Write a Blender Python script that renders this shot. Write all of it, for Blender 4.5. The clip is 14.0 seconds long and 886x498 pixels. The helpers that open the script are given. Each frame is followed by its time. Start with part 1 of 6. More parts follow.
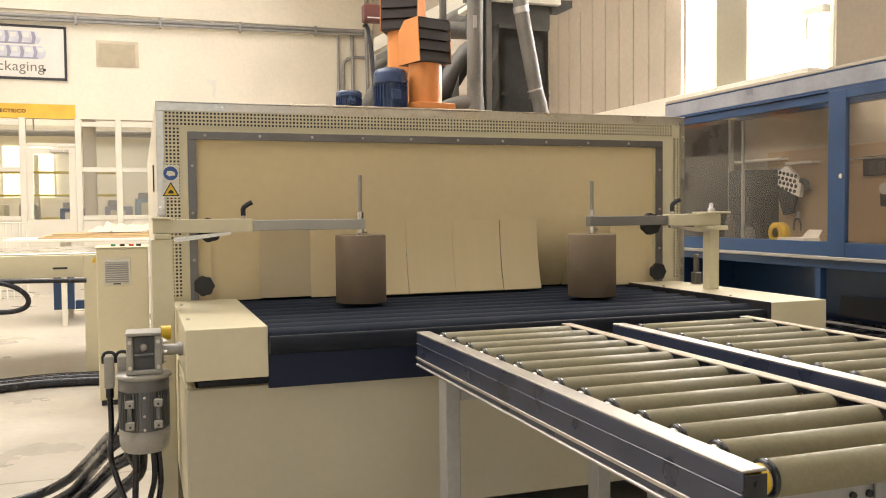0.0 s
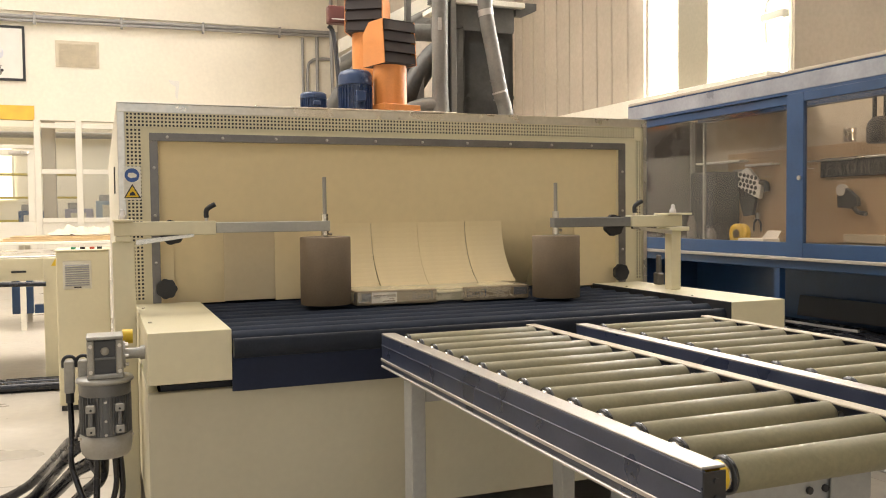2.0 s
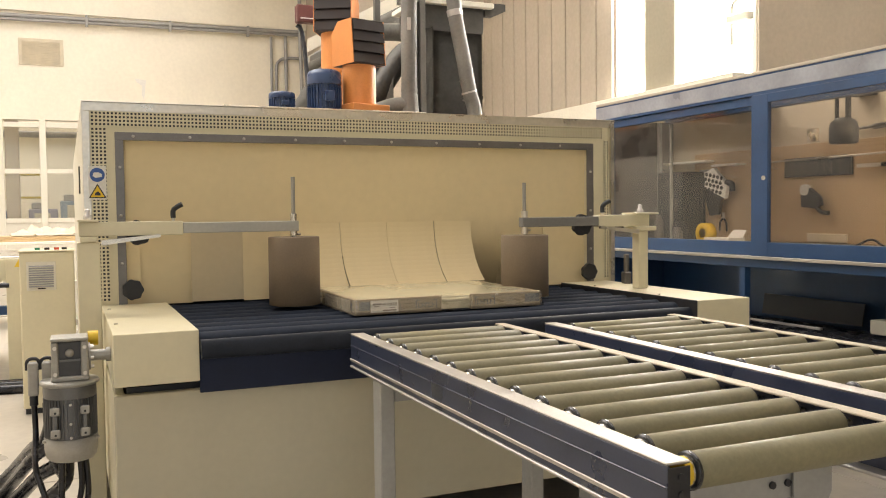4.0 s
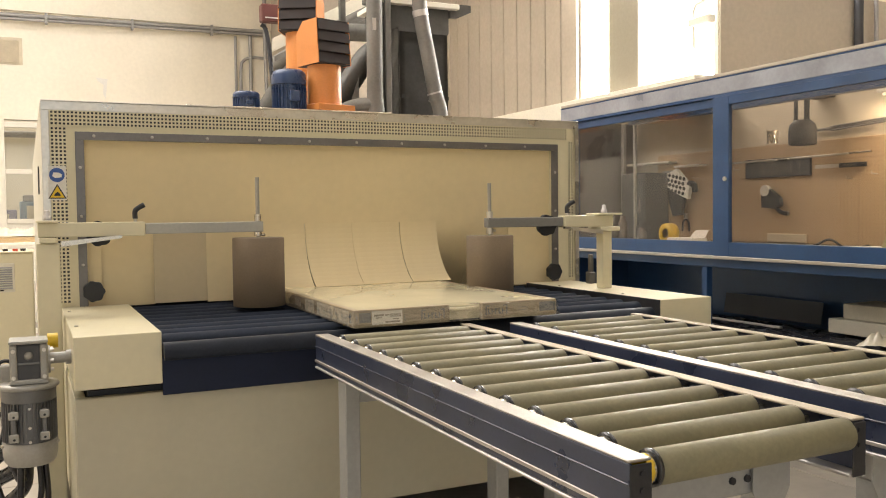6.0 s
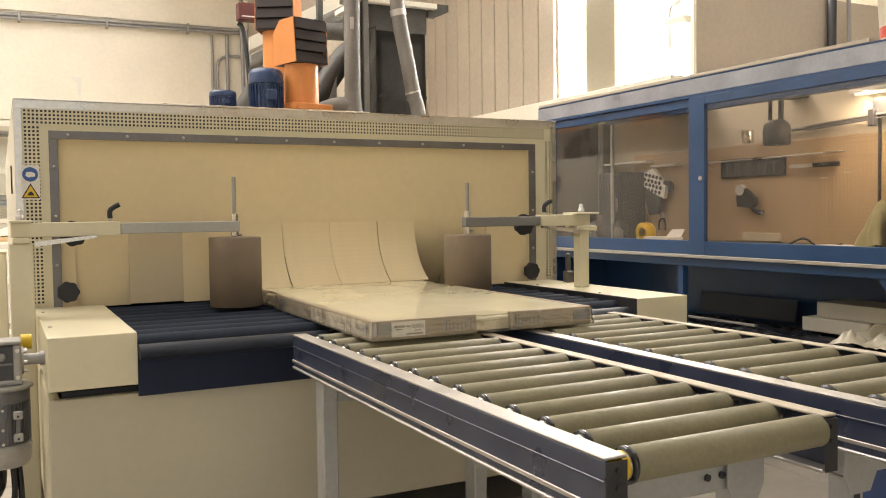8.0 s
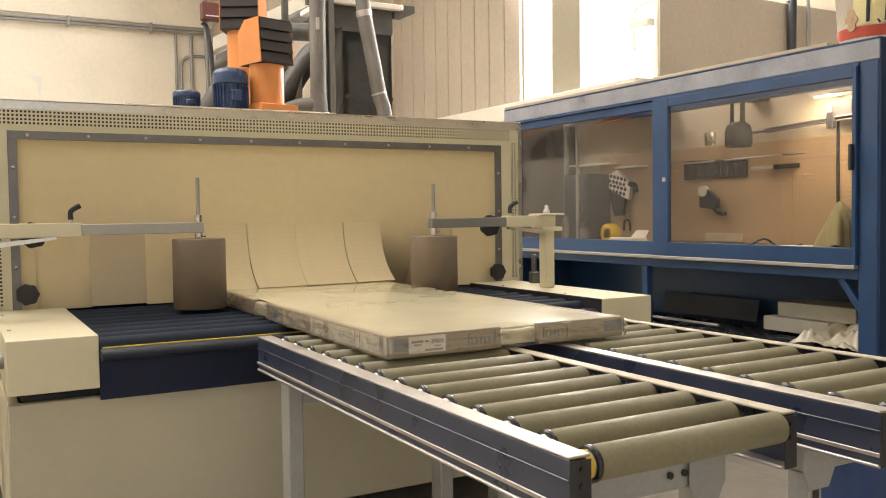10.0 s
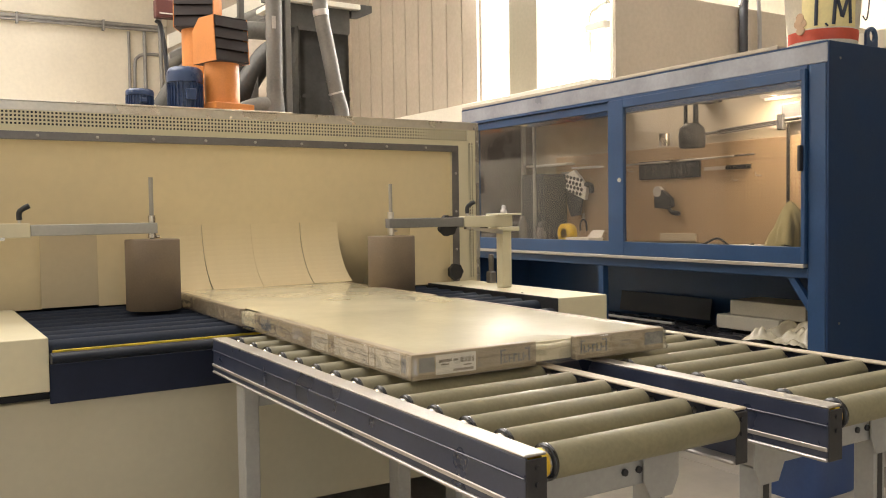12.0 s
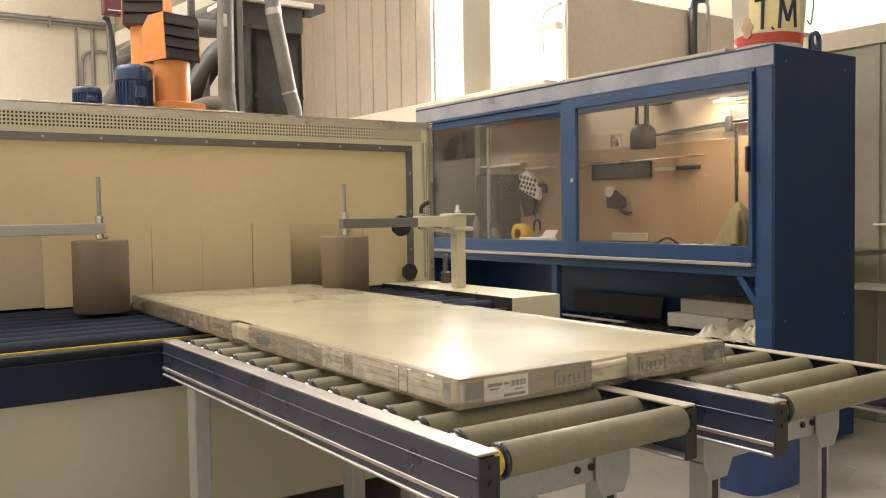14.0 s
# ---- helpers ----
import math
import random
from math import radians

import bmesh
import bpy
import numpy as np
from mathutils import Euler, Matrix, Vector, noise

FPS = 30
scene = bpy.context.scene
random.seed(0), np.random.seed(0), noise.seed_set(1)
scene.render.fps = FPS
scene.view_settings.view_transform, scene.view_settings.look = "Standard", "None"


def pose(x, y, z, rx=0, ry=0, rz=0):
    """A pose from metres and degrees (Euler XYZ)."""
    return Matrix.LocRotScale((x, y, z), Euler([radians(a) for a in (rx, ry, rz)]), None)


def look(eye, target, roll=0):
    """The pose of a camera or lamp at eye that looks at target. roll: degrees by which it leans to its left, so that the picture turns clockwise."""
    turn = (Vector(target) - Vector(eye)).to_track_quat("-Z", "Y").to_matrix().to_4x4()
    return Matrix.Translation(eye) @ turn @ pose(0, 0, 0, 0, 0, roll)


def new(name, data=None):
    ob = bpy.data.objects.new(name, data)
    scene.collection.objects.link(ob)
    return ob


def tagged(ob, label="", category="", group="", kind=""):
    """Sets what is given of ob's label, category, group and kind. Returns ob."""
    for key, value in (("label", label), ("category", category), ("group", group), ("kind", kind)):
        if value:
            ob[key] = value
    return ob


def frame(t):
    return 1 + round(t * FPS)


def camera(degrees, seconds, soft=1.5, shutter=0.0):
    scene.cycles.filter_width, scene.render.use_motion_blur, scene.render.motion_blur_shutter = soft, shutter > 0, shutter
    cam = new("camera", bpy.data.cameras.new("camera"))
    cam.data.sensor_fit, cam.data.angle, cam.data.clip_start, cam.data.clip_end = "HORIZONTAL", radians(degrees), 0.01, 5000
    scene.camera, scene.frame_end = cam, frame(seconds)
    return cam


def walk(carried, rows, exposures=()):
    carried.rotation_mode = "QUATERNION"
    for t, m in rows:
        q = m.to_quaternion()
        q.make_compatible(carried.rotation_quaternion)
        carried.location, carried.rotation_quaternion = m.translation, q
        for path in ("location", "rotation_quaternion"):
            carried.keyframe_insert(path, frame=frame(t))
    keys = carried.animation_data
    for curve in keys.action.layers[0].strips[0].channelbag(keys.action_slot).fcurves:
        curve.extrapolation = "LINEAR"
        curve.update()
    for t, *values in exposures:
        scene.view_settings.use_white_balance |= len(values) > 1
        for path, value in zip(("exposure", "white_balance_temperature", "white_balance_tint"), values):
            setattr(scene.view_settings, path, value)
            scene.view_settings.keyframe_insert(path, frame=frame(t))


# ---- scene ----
EXPOSURE = 0.1
cam = camera(54.17, 14.0, 1.05)
walk(cam, [
    (0, pose(0.0000, 0.0000, 1.1000, 87.493, 0.526, -19.238)),
    (0.5, pose(0.0000, -0.0001, 1.1000, 87.487, 0.532, -19.276)),
    (1, pose(0.0001, -0.0006, 1.0999, 87.535, 0.580, -19.415)),
    (1.5, pose(0.0011, -0.0048, 1.0995, 87.574, 0.598, -20.781)),
    (2, pose(0.0016, -0.0069, 1.0993, 87.597, 0.628, -21.491)),
    (2.5, pose(0.0023, -0.0092, 1.0990, 87.592, 0.643, -22.342)),
    (3, pose(0.0027, -0.0104, 1.0989, 87.577, 0.649, -22.815)),
    (5.5, pose(0.0046, -0.0152, 1.0983, 87.590, 0.712, -24.951)),
    (6, pose(0.0053, -0.0167, 1.0981, 87.590, 0.706, -25.689)),
    (6.5, pose(0.0059, -0.0178, 1.0980, 87.583, 0.697, -26.329)),
    (7, pose(0.0063, -0.0185, 1.0979, 87.572, 0.707, -26.709)),
    (7.5, pose(0.0065, -0.0188, 1.0978, 87.546, 0.736, -26.891)),
    (10, pose(0.0090, -0.0220, 1.0973, 87.590, 0.783, -29.303)),
    (10.5, pose(0.0100, -0.0229, 1.0972, 87.574, 0.793, -30.139)),
    (11, pose(0.0107, -0.0234, 1.0971, 87.573, 0.812, -30.761)),
    (11.5, pose(0.0115, -0.0238, 1.0970, 87.569, 0.829, -31.392)),
    (12, pose(0.0123, -0.0242, 1.0969, 87.564, 0.816, -32.053)),
    (12.5, pose(0.0133, -0.0245, 1.0968, 87.568, 0.839, -32.852)),
    (13, pose(0.0143, -0.0246, 1.0966, 87.562, 0.844, -33.660)),
    (13.5, pose(0.0153, -0.0247, 1.0966, 87.537, 0.822, -34.411)),
    (14, pose(0.0162, -0.0246, 1.0965, 87.536, 0.866, -35.036)),
], [(0.0, EXPOSURE), (14.0, EXPOSURE)])

# ---- light ----
def make_world():
    w = bpy.data.worlds.new("daylight")
    scene.world = w
    w.use_nodes = True
    nt = w.node_tree
    sky = nt.nodes.new("ShaderNodeTexSky")
    sky.sky_type = "NISHITA"
    sky.sun_disc = False
    sky.sun_elevation, sky.sun_rotation = radians(35), radians(70)
    bg = nt.nodes["Background"]
    bg.inputs[1].default_value = 0.12
    nt.links.new(sky.outputs[0], bg.inputs[0])


make_world()


def area_lamp(name, where, target, sx, sy, power, color):
    d = bpy.data.lights.new(name, "AREA")
    d.shape, d.size, d.size_y, d.energy, d.color = "RECTANGLE", sx, sy, power, color
    ob = new(name, d)
    ob.matrix_basis = look(where, target)
    return ob


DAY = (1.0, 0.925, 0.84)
# daylight by the side wall's high windows; the roof and gate lamps are unseen additions that brighten the hall
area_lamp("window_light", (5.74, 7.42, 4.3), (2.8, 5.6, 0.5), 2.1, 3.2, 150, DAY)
area_lamp("added_roof_lamp", (-0.8, 0.9, 6.05), (-0.8, 0.9, 0), 4.0, 5.5, 104, DAY)
area_lamp("added_roof_lamp", (-1.6, 7.2, 6.05), (-1.6, 7.2, 0), 5.6, 5.4, 660, DAY)
area_lamp("added_roof_lamp", (-1.0, 13.6, 6.05), (-1.0, 13.6, 0), 6.0, 1.8, 110, DAY)
# the far room's lamp follows a bright strip in its ceiling
area_lamp("added_roof_lamp", (-2.0, 19.4, 6.05), (-2.0, 19.4, 0), 5.0, 1.4, 280, DAY)
area_lamp("added_gate_lamp", (-1.0, -5.1, 2.0), (-1.0, 3.0, 2.0), 5.0, 3.8, 42, DAY)
area_lamp("added_roof_lamp", (6.5, 2.5, 6.05), (6.5, 2.5, 0), 3.0, 4.0, 120, DAY)


# ---- materials ----
def mat(name, color, rough=0.5, metal=0.0, var=0.12, scale=6.0, bump=0.0, bump_scale=60.0, fine=0.05, spec=None, coat=0.0, rough_var=0.1):
    m = bpy.data.materials.new(name)
    m.use_nodes = True
    nt = m.node_tree
    N, L = nt.nodes, nt.links
    b = N["Principled BSDF"]
    tc = N.new("ShaderNodeTexCoord")
    n1, n2 = N.new("ShaderNodeTexNoise"), N.new("ShaderNodeTexNoise")
    n1.inputs["Scale"].default_value, n1.inputs["Detail"].default_value = scale, 6
    n2.inputs["Scale"].default_value, n2.inputs["Detail"].default_value = scale * 14, 3
    L.new(tc.outputs["Object"], n1.inputs["Vector"])
    L.new(tc.outputs["Object"], n2.inputs["Vector"])
    r1 = N.new("ShaderNodeMapRange")
    r1.inputs[1].default_value, r1.inputs[2].default_value = 0.3, 0.7
    r1.inputs[3].default_value, r1.inputs[4].default_value = 1 - var, 1 + var * 0.5
    L.new(n1.outputs[0], r1.inputs[0])
    r2 = N.new("ShaderNodeMapRange")
    r2.inputs[1].default_value, r2.inputs[2].default_value = 0.3, 0.7
    r2.inputs[3].default_value, r2.inputs[4].default_value = 1 - fine, 1 + fine
    L.new(n2.outputs[0], r2.inputs[0])
    mul = N.new("ShaderNodeMath")
    mul.operation = "MULTIPLY"
    L.new(r1.outputs[0], mul.inputs[0])
    L.new(r2.outputs[0], mul.inputs[1])
    mix = N.new("ShaderNodeVectorMath")
    mix.operation = "SCALE"
    mix.inputs[0].default_value = color
    L.new(mul.outputs[0], mix.inputs["Scale"])
    L.new(mix.outputs[0], b.inputs["Base Color"])
    rr = N.new("ShaderNodeMapRange")
    rr.inputs[1].default_value, rr.inputs[2].default_value = 0.3, 0.7
    rr.inputs[3].default_value, rr.inputs[4].default_value = max(0.02, rough - rough_var), min(1, rough + rough_var)
    L.new(n1.outputs[0], rr.inputs[0])
    L.new(rr.outputs[0], b.inputs["Roughness"])
    b.inputs["Metallic"].default_value = metal
    if spec is not None:
        b.inputs["Specular IOR Level"].default_value = spec
    b.inputs["Coat Weight"].default_value = coat
    if bump:
        n3 = N.new("ShaderNodeTexNoise")
        n3.inputs["Scale"].default_value, n3.inputs["Detail"].default_value = bump_scale, 4
        L.new(tc.outputs["Object"], n3.inputs["Vector"])
        bp = N.new("ShaderNodeBump")
        bp.inputs["Strength"].default_value, bp.inputs["Distance"].default_value = bump, 0.01
        L.new(n3.outputs[0], bp.inputs["Height"])
        L.new(bp.outputs[0], b.inputs["Normal"])
    return m


def glass(name, color=(1, 1, 1), dirt=0.08, rough=0.03, shine=0.045):
    m = bpy.data.materials.new(name)
    m.use_nodes = True
    nt = m.node_tree
    N, L = nt.nodes, nt.links
    out = N["Material Output"]
    N.remove(N["Principled BSDF"])
    tr, gl, df = N.new("ShaderNodeBsdfTransparent"), N.new("ShaderNodeBsdfGlossy"), N.new("ShaderNodeBsdfDiffuse")
    tr.inputs[0].default_value = (*color, 1)
    gl.inputs["Roughness"].default_value = rough
    df.inputs[0].default_value = (0.75, 0.7, 0.6, 1)
    lw, pw, fr = N.new("ShaderNodeLayerWeight"), N.new("ShaderNodeMath"), N.new("ShaderNodeMapRange")
    lw.inputs[0].default_value = 0.5
    pw.operation = "POWER"
    pw.inputs[1].default_value = 3.5
    L.new(lw.outputs["Facing"], pw.inputs[0])
    fr.inputs[3].default_value, fr.inputs[4].default_value = shine, 0.9
    L.new(pw.outputs[0], fr.inputs[0])
    m1, m2 = N.new("ShaderNodeMixShader"), N.new("ShaderNodeMixShader")
    L.new(fr.outputs[0], m1.inputs[0])
    L.new(tr.outputs[0], m1.inputs[1])
    L.new(gl.outputs[0], m1.inputs[2])
    tc, ns, mr = N.new("ShaderNodeTexCoord"), N.new("ShaderNodeTexNoise"), N.new("ShaderNodeMapRange")
    ns.inputs["Scale"].default_value, ns.inputs["Detail"].default_value = 3, 6
    L.new(tc.outputs["Object"], ns.inputs["Vector"])
    mr.inputs[3].default_value, mr.inputs[4].default_value = dirt * 0.3, dirt * 1.7
    L.new(ns.outputs[0], mr.inputs[0])
    L.new(mr.outputs[0], m2.inputs[0])
    L.new(m1.outputs[0], m2.inputs[1])
    L.new(df.outputs[0], m2.inputs[2])
    L.new(m2.outputs[0], out.inputs[0])
    return m


def glow(name, color, strength):
    m = bpy.data.materials.new(name)
    m.use_nodes = True
    b = m.node_tree.nodes["Principled BSDF"]
    b.inputs["Base Color"].default_value = (0.8, 0.8, 0.8, 1)
    b.inputs["Emission Color"].default_value = (*color, 1)
    b.inputs["Emission Strength"].default_value = strength
    return m


CREAM = mat("cream_paint", (0.68, 0.62, 0.435), 0.38, var=0.04, scale=3, bump=0.04, bump_scale=250, fine=0.02)
GREYCREAM = mat("grey_white_paint", (0.66, 0.62, 0.52), 0.42, var=0.06, scale=4, bump=0.04, bump_scale=250, fine=0.03)
STEEL = mat("stainless_steel", (0.62, 0.58, 0.52), 0.3, 1.0, var=0.15, scale=5, fine=0.06)
ALU = mat("aluminium", (0.52, 0.49, 0.46), 0.5, 0.9, var=0.08, scale=8)
DARKSTEEL = mat("dull_steel_strip", (0.2, 0.19, 0.185), 0.42, 0.75, var=0.2, scale=7)
# a darker cream: shade low on the tunnel's front, put into its colour
SHADEDBASE = mat("cream_base_shaded", (0.52, 0.48, 0.36), 0.42, var=0.06, scale=3, bump=0.04, bump_scale=250, fine=0.02)
ZINC = mat("dull_zinc_rod", (0.36, 0.34, 0.3), 0.5, 0.5, var=0.1, scale=20)
# the sheen on the guard's top beam, put into a lighter grey-blue
SHEENBLUE = mat("sheen_grey_blue_paint", (0.33, 0.34, 0.38), 0.36, var=0.3, scale=4, bump=0.05, bump_scale=300, fine=0.06)
CURTAIN = mat("curtain_cloth", (0.73, 0.6, 0.36), 0.7, var=0.04, scale=2, bump=0.06, bump_scale=500, fine=0.02)
ROLLER = mat("grey_roller_sleeve", (0.235, 0.212, 0.132), 0.5, spec=0.3, var=0.16, scale=9, fine=0.07)
NAVY = mat("navy_profile", (0.031, 0.04, 0.076), 0.32, 0.0, spec=0.75, var=0.25, scale=9, fine=0.1)
BLACK = mat("black_rubber", (0.02, 0.02, 0.023), 0.5, var=0.3, scale=12, fine=0.15)
BLUEBLACK = mat("black_roller_rubber", (0.024, 0.03, 0.045), 0.7, spec=0.1, var=0.25, scale=10, fine=0.1)
BLUE = mat("blue_machine_paint", (0.021, 0.063, 0.16), 0.38, coat=0.08, var=0.15, scale=5, bump=0.05, bump_scale=300, fine=0.05)
DARKBLUE = mat("dark_blue_panel_paint", (0.014, 0.036, 0.095), 0.5, spec=0.22, var=0.15, scale=5, fine=0.05)
CARD = mat("brown_cardboard", (0.205, 0.155, 0.105), 0.8, var=0.1, scale=12, bump=0.1, bump_scale=300)
PLASTER = mat("cream_wall_plaster", (0.82, 0.76, 0.64), 0.85, var=0.05, scale=1.2, bump=0.15, bump_scale=40, fine=0.03)
PARTITION = mat("grey_beige_partition_paint", (0.31, 0.29, 0.215), 0.6, var=0.12, scale=1.5)
WALLGREY = mat("beige_sheet_cladding", (0.45, 0.39, 0.315), 0.6, var=0.08, scale=1.5)
FLOOR = mat("polished_concrete", (0.48, 0.435, 0.365), 0.35, var=0.22, scale=1.3, bump=0.05, bump_scale=80, fine=0.06, rough_var=0.15)


def vary_slabs():
    """Each slab takes its own stretch of the stains."""
    nt = FLOOR.node_tree
    tc = next(n for n in nt.nodes if n.type == "TEX_COORD")
    info, shift, add = nt.nodes.new("ShaderNodeObjectInfo"), nt.nodes.new("ShaderNodeVectorMath"), nt.nodes.new("ShaderNodeVectorMath")
    shift.operation, add.operation = "SCALE", "ADD"
    shift.inputs[0].default_value = (31.0, 47.0, 5.0)
    nt.links.new(info.outputs["Random"], shift.inputs["Scale"])
    targets = [k.to_socket for k in nt.links if k.from_node == tc]
    nt.links.new(tc.outputs["Object"], add.inputs[0])
    nt.links.new(shift.outputs[0], add.inputs[1])
    for t in targets:
        nt.links.new(add.outputs[0], t)


vary_slabs()
# dark olive that carries the column's backlit shade in its colour
OLIVEGREY = mat("backlit_column_tone", (0.27, 0.24, 0.18), 0.55, var=0.08, scale=2)
TOOLWALL = mat("beige_grey_wall_paint", (0.56, 0.49, 0.38), 0.8, var=0.15, scale=1.5, bump=0.1, bump_scale=40)
LINEYELLOW = mat("worn_yellow_edge_and_lit_shelf", (0.6, 0.46, 0.03), 0.5, var=0.35, scale=30)
JOINT = mat("dark_floor_joint", (0.2, 0.18, 0.15), 0.8)
YELLOW = mat("yellow_plastic", (0.75, 0.5, 0.02), 0.45)
WHITEPAINT = mat("white_frame_paint", (0.78, 0.74, 0.64), 0.5, var=0.05, scale=4)
ORANGE = mat("orange_duct_paint", (0.64, 0.24, 0.065), 0.42, var=0.1, scale=6)
RUST = mat("brown_grille_paint", (0.02, 0.011, 0.009), 0.65, var=0.3, scale=9)
MOTORBLUE = mat("dark_blue_motor_paint", (0.03, 0.055, 0.13), 0.3, var=0.2, scale=9)
LEGGREY = mat("grey_leg_paint", (0.36, 0.36, 0.35), 0.42, 0.2, var=0.1, scale=6)
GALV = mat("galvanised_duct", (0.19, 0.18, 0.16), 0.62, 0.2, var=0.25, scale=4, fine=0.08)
CONDUIT = mat("grey_conduit", (0.33, 0.32, 0.31), 0.45, 0.3, var=0.15, scale=8)
WINDOWGLOW = glow("sky_behind_window", (1.0, 0.96, 0.92), 24.0)
ROOMGLOW = glow("sky_behind_far_window", (1.0, 0.9, 0.62), 1.9)
PANE = glass("acrylic_pane", (0.88, 0.84, 0.8), 0.012, 0.02, 0.028)
CLEAR = glass("clear_pane", (0.96, 0.96, 0.94), 0.03, 0.03)


# ---- mesh helpers ----
def part(name, bm, material, parent=None, label="", at=None, smooth=False):
    me = bpy.data.meshes.new(name)
    for e in bm.edges:
        if any(not f.smooth for f in e.link_faces):
            e.smooth = False
    bm.to_mesh(me)
    bm.free()
    for m in (material if isinstance(material, (list, tuple)) else [material]):
        me.materials.append(m)
    if smooth:
        for p in me.polygons:
            p.use_smooth = True
    ob = new(name, me)
    if parent is not None:
        ob.parent = parent
    if at is not None:
        ob.matrix_basis = at
    if label:
        tagged(ob, label)
    return ob


def empty(name, at, label, category, group="", kind=""):
    ob = new(name)
    ob.empty_display_size = 0.1
    ob.matrix_basis = at
    return tagged(ob, label, category, group, kind)


def box(bm, x0, x1, y0, y1, z0, z1, bevel=0.0, seg=2, mi=0):
    r = bmesh.ops.create_cube(bm, size=1.0, matrix=Matrix.Translation(((x0 + x1) / 2, (y0 + y1) / 2, (z0 + z1) / 2)) @ Matrix.Diagonal((x1 - x0, y1 - y0, z1 - z0, 1)))
    faces = list({f for v in r["verts"] for f in v.link_faces})
    for f in faces:
        f.material_index = mi
    if bevel:
        edges = list({e for v in r["verts"] for e in v.link_edges})
        bmesh.ops.bevel(bm, geom=edges, offset=bevel, segments=seg, profile=0.5, affect="EDGES", clamp_overlap=True)
    return bm


def B(*a, **k):
    return box(bmesh.new(), *a, **k)


def cyl(bm, p, q, r, r2=None, n=20, caps=True, mi=0):
    p, q = Vector(p), Vector(q)
    d = q - p
    m = Matrix.Translation((p + q) / 2) @ d.to_track_quat("Z", "Y").to_matrix().to_4x4()
    res = bmesh.ops.create_cone(bm, cap_ends=caps, segments=n, radius1=r, radius2=r if r2 is None else r2, depth=d.length, matrix=m)
    fs = {f for v in res["verts"] for f in v.link_faces}
    for f in fs:
        f.material_index = mi
        f.smooth = len(f.verts) == 4
    return bm


def C(*a, **k):
    return cyl(bmesh.new(), *a, **k)


def lathe(bm, prof, at=Matrix(), n=28):
    """Turn a profile of (radius, height) about z."""
    rings = []
    for r, z in prof:
        rings.append([bm.verts.new(at @ Vector((r * math.cos(2 * math.pi * i / n), r * math.sin(2 * math.pi * i / n), z))) for i in range(n)])
    for a, b in zip(rings, rings[1:]):
        for i in range(n):
            f = bm.faces.new((a[i], a[(i + 1) % n], b[(i + 1) % n], b[i]))
            f.smooth = True
    for ring, flip in ((rings[0], True), (rings[-1], False)):
        if (ring[0].co - ring[n // 2].co).length > 1e-4:
            bm.faces.new(ring[::-1] if flip else ring)
    return bm


def hose(bm, pts, r, n=10, steps=8):
    """A round tube on a smooth line through pts."""
    P = [Vector(p) for p in pts]
    line = []
    for i in range(len(P) - 1):
        a, b, c, d = P[max(i - 1, 0)], P[i], P[i + 1], P[min(i + 2, len(P) - 1)]
        for k in range(steps):
            t = k / steps
            line.append(0.5 * (2 * b + (c - a) * t + (2 * a - 5 * b + 4 * c - d) * t * t + (3 * b - a - 3 * c + d) * t ** 3))
    line.append(P[-1])
    rings, up = [], Vector((0.3, 0.2, 0.9)).normalized()
    for i, p in enumerate(line):
        t = (line[min(i + 1, len(line) - 1)] - line[max(i - 1, 0)]).normalized()
        u = t.cross(up)
        if u.length < 0.05:
            u = t.cross(Vector((1, 0, 0)))
        u.normalize()
        w = t.cross(u)
        rings.append([bm.verts.new(p + r * (math.cos(2 * math.pi * j / n) * u + math.sin(2 * math.pi * j / n) * w)) for j in range(n)])
    for a, b in zip(rings, rings[1:]):
        for j in range(n):
            f = bm.faces.new((a[j], a[(j + 1) % n], b[(j + 1) % n], b[j]))
            f.smooth = True
    bm.faces.new(rings[0][::-1])
    bm.faces.new(rings[-1])
    return bm


def prism(bm, pts, lift):
    """A flat outline pts, thickened by the vector lift."""
    lift = Vector(lift)
    a = [bm.verts.new(Vector(p)) for p in pts]
    b = [bm.verts.new(Vector(p) + lift) for p in pts]
    bm.faces.new(a[::-1])
    bm.faces.new(b)
    for i in range(len(a)):
        j = (i + 1) % len(a)
        bm.faces.new((a[i], a[j], b[j], b[i]))
    bmesh.ops.recalc_face_normals(bm, faces=bm.faces)
    return bm


def S(name, bm, material, label, category=""):
    return tagged(part(name, bm, material), label, category or name.split("_")[0], "", "structure")


# ---- the hall ----
X0, X1, YB, YF, ZC = -7.0, 5.88, 16.0, -5.0, 6.0
HALL_FLOOR = S("floor", B(X0 - 0.2, 13.0, YF - 0.2, 22.0, -0.2, -0.012), JOINT, "worn pale polished concrete floor in large slabs", "floor")


def pierced(bm, us, vs, holes, make):
    """Boxes over a grid of cut lines, left out where a hole (u0, u1, v0, v1) lies."""
    us = sorted(set(us) | {h[k] for h in holes for k in (0, 1)})
    vs = sorted(set(vs) | {h[k] for h in holes for k in (2, 3)})
    for a, b in zip(us, us[1:]):
        for c, d in zip(vs, vs[1:]):
            if not any(h[0] <= a and b <= h[1] and h[2] <= c and d <= h[3] for h in holes):
                make(bm, a, b, c, d)
    return bm


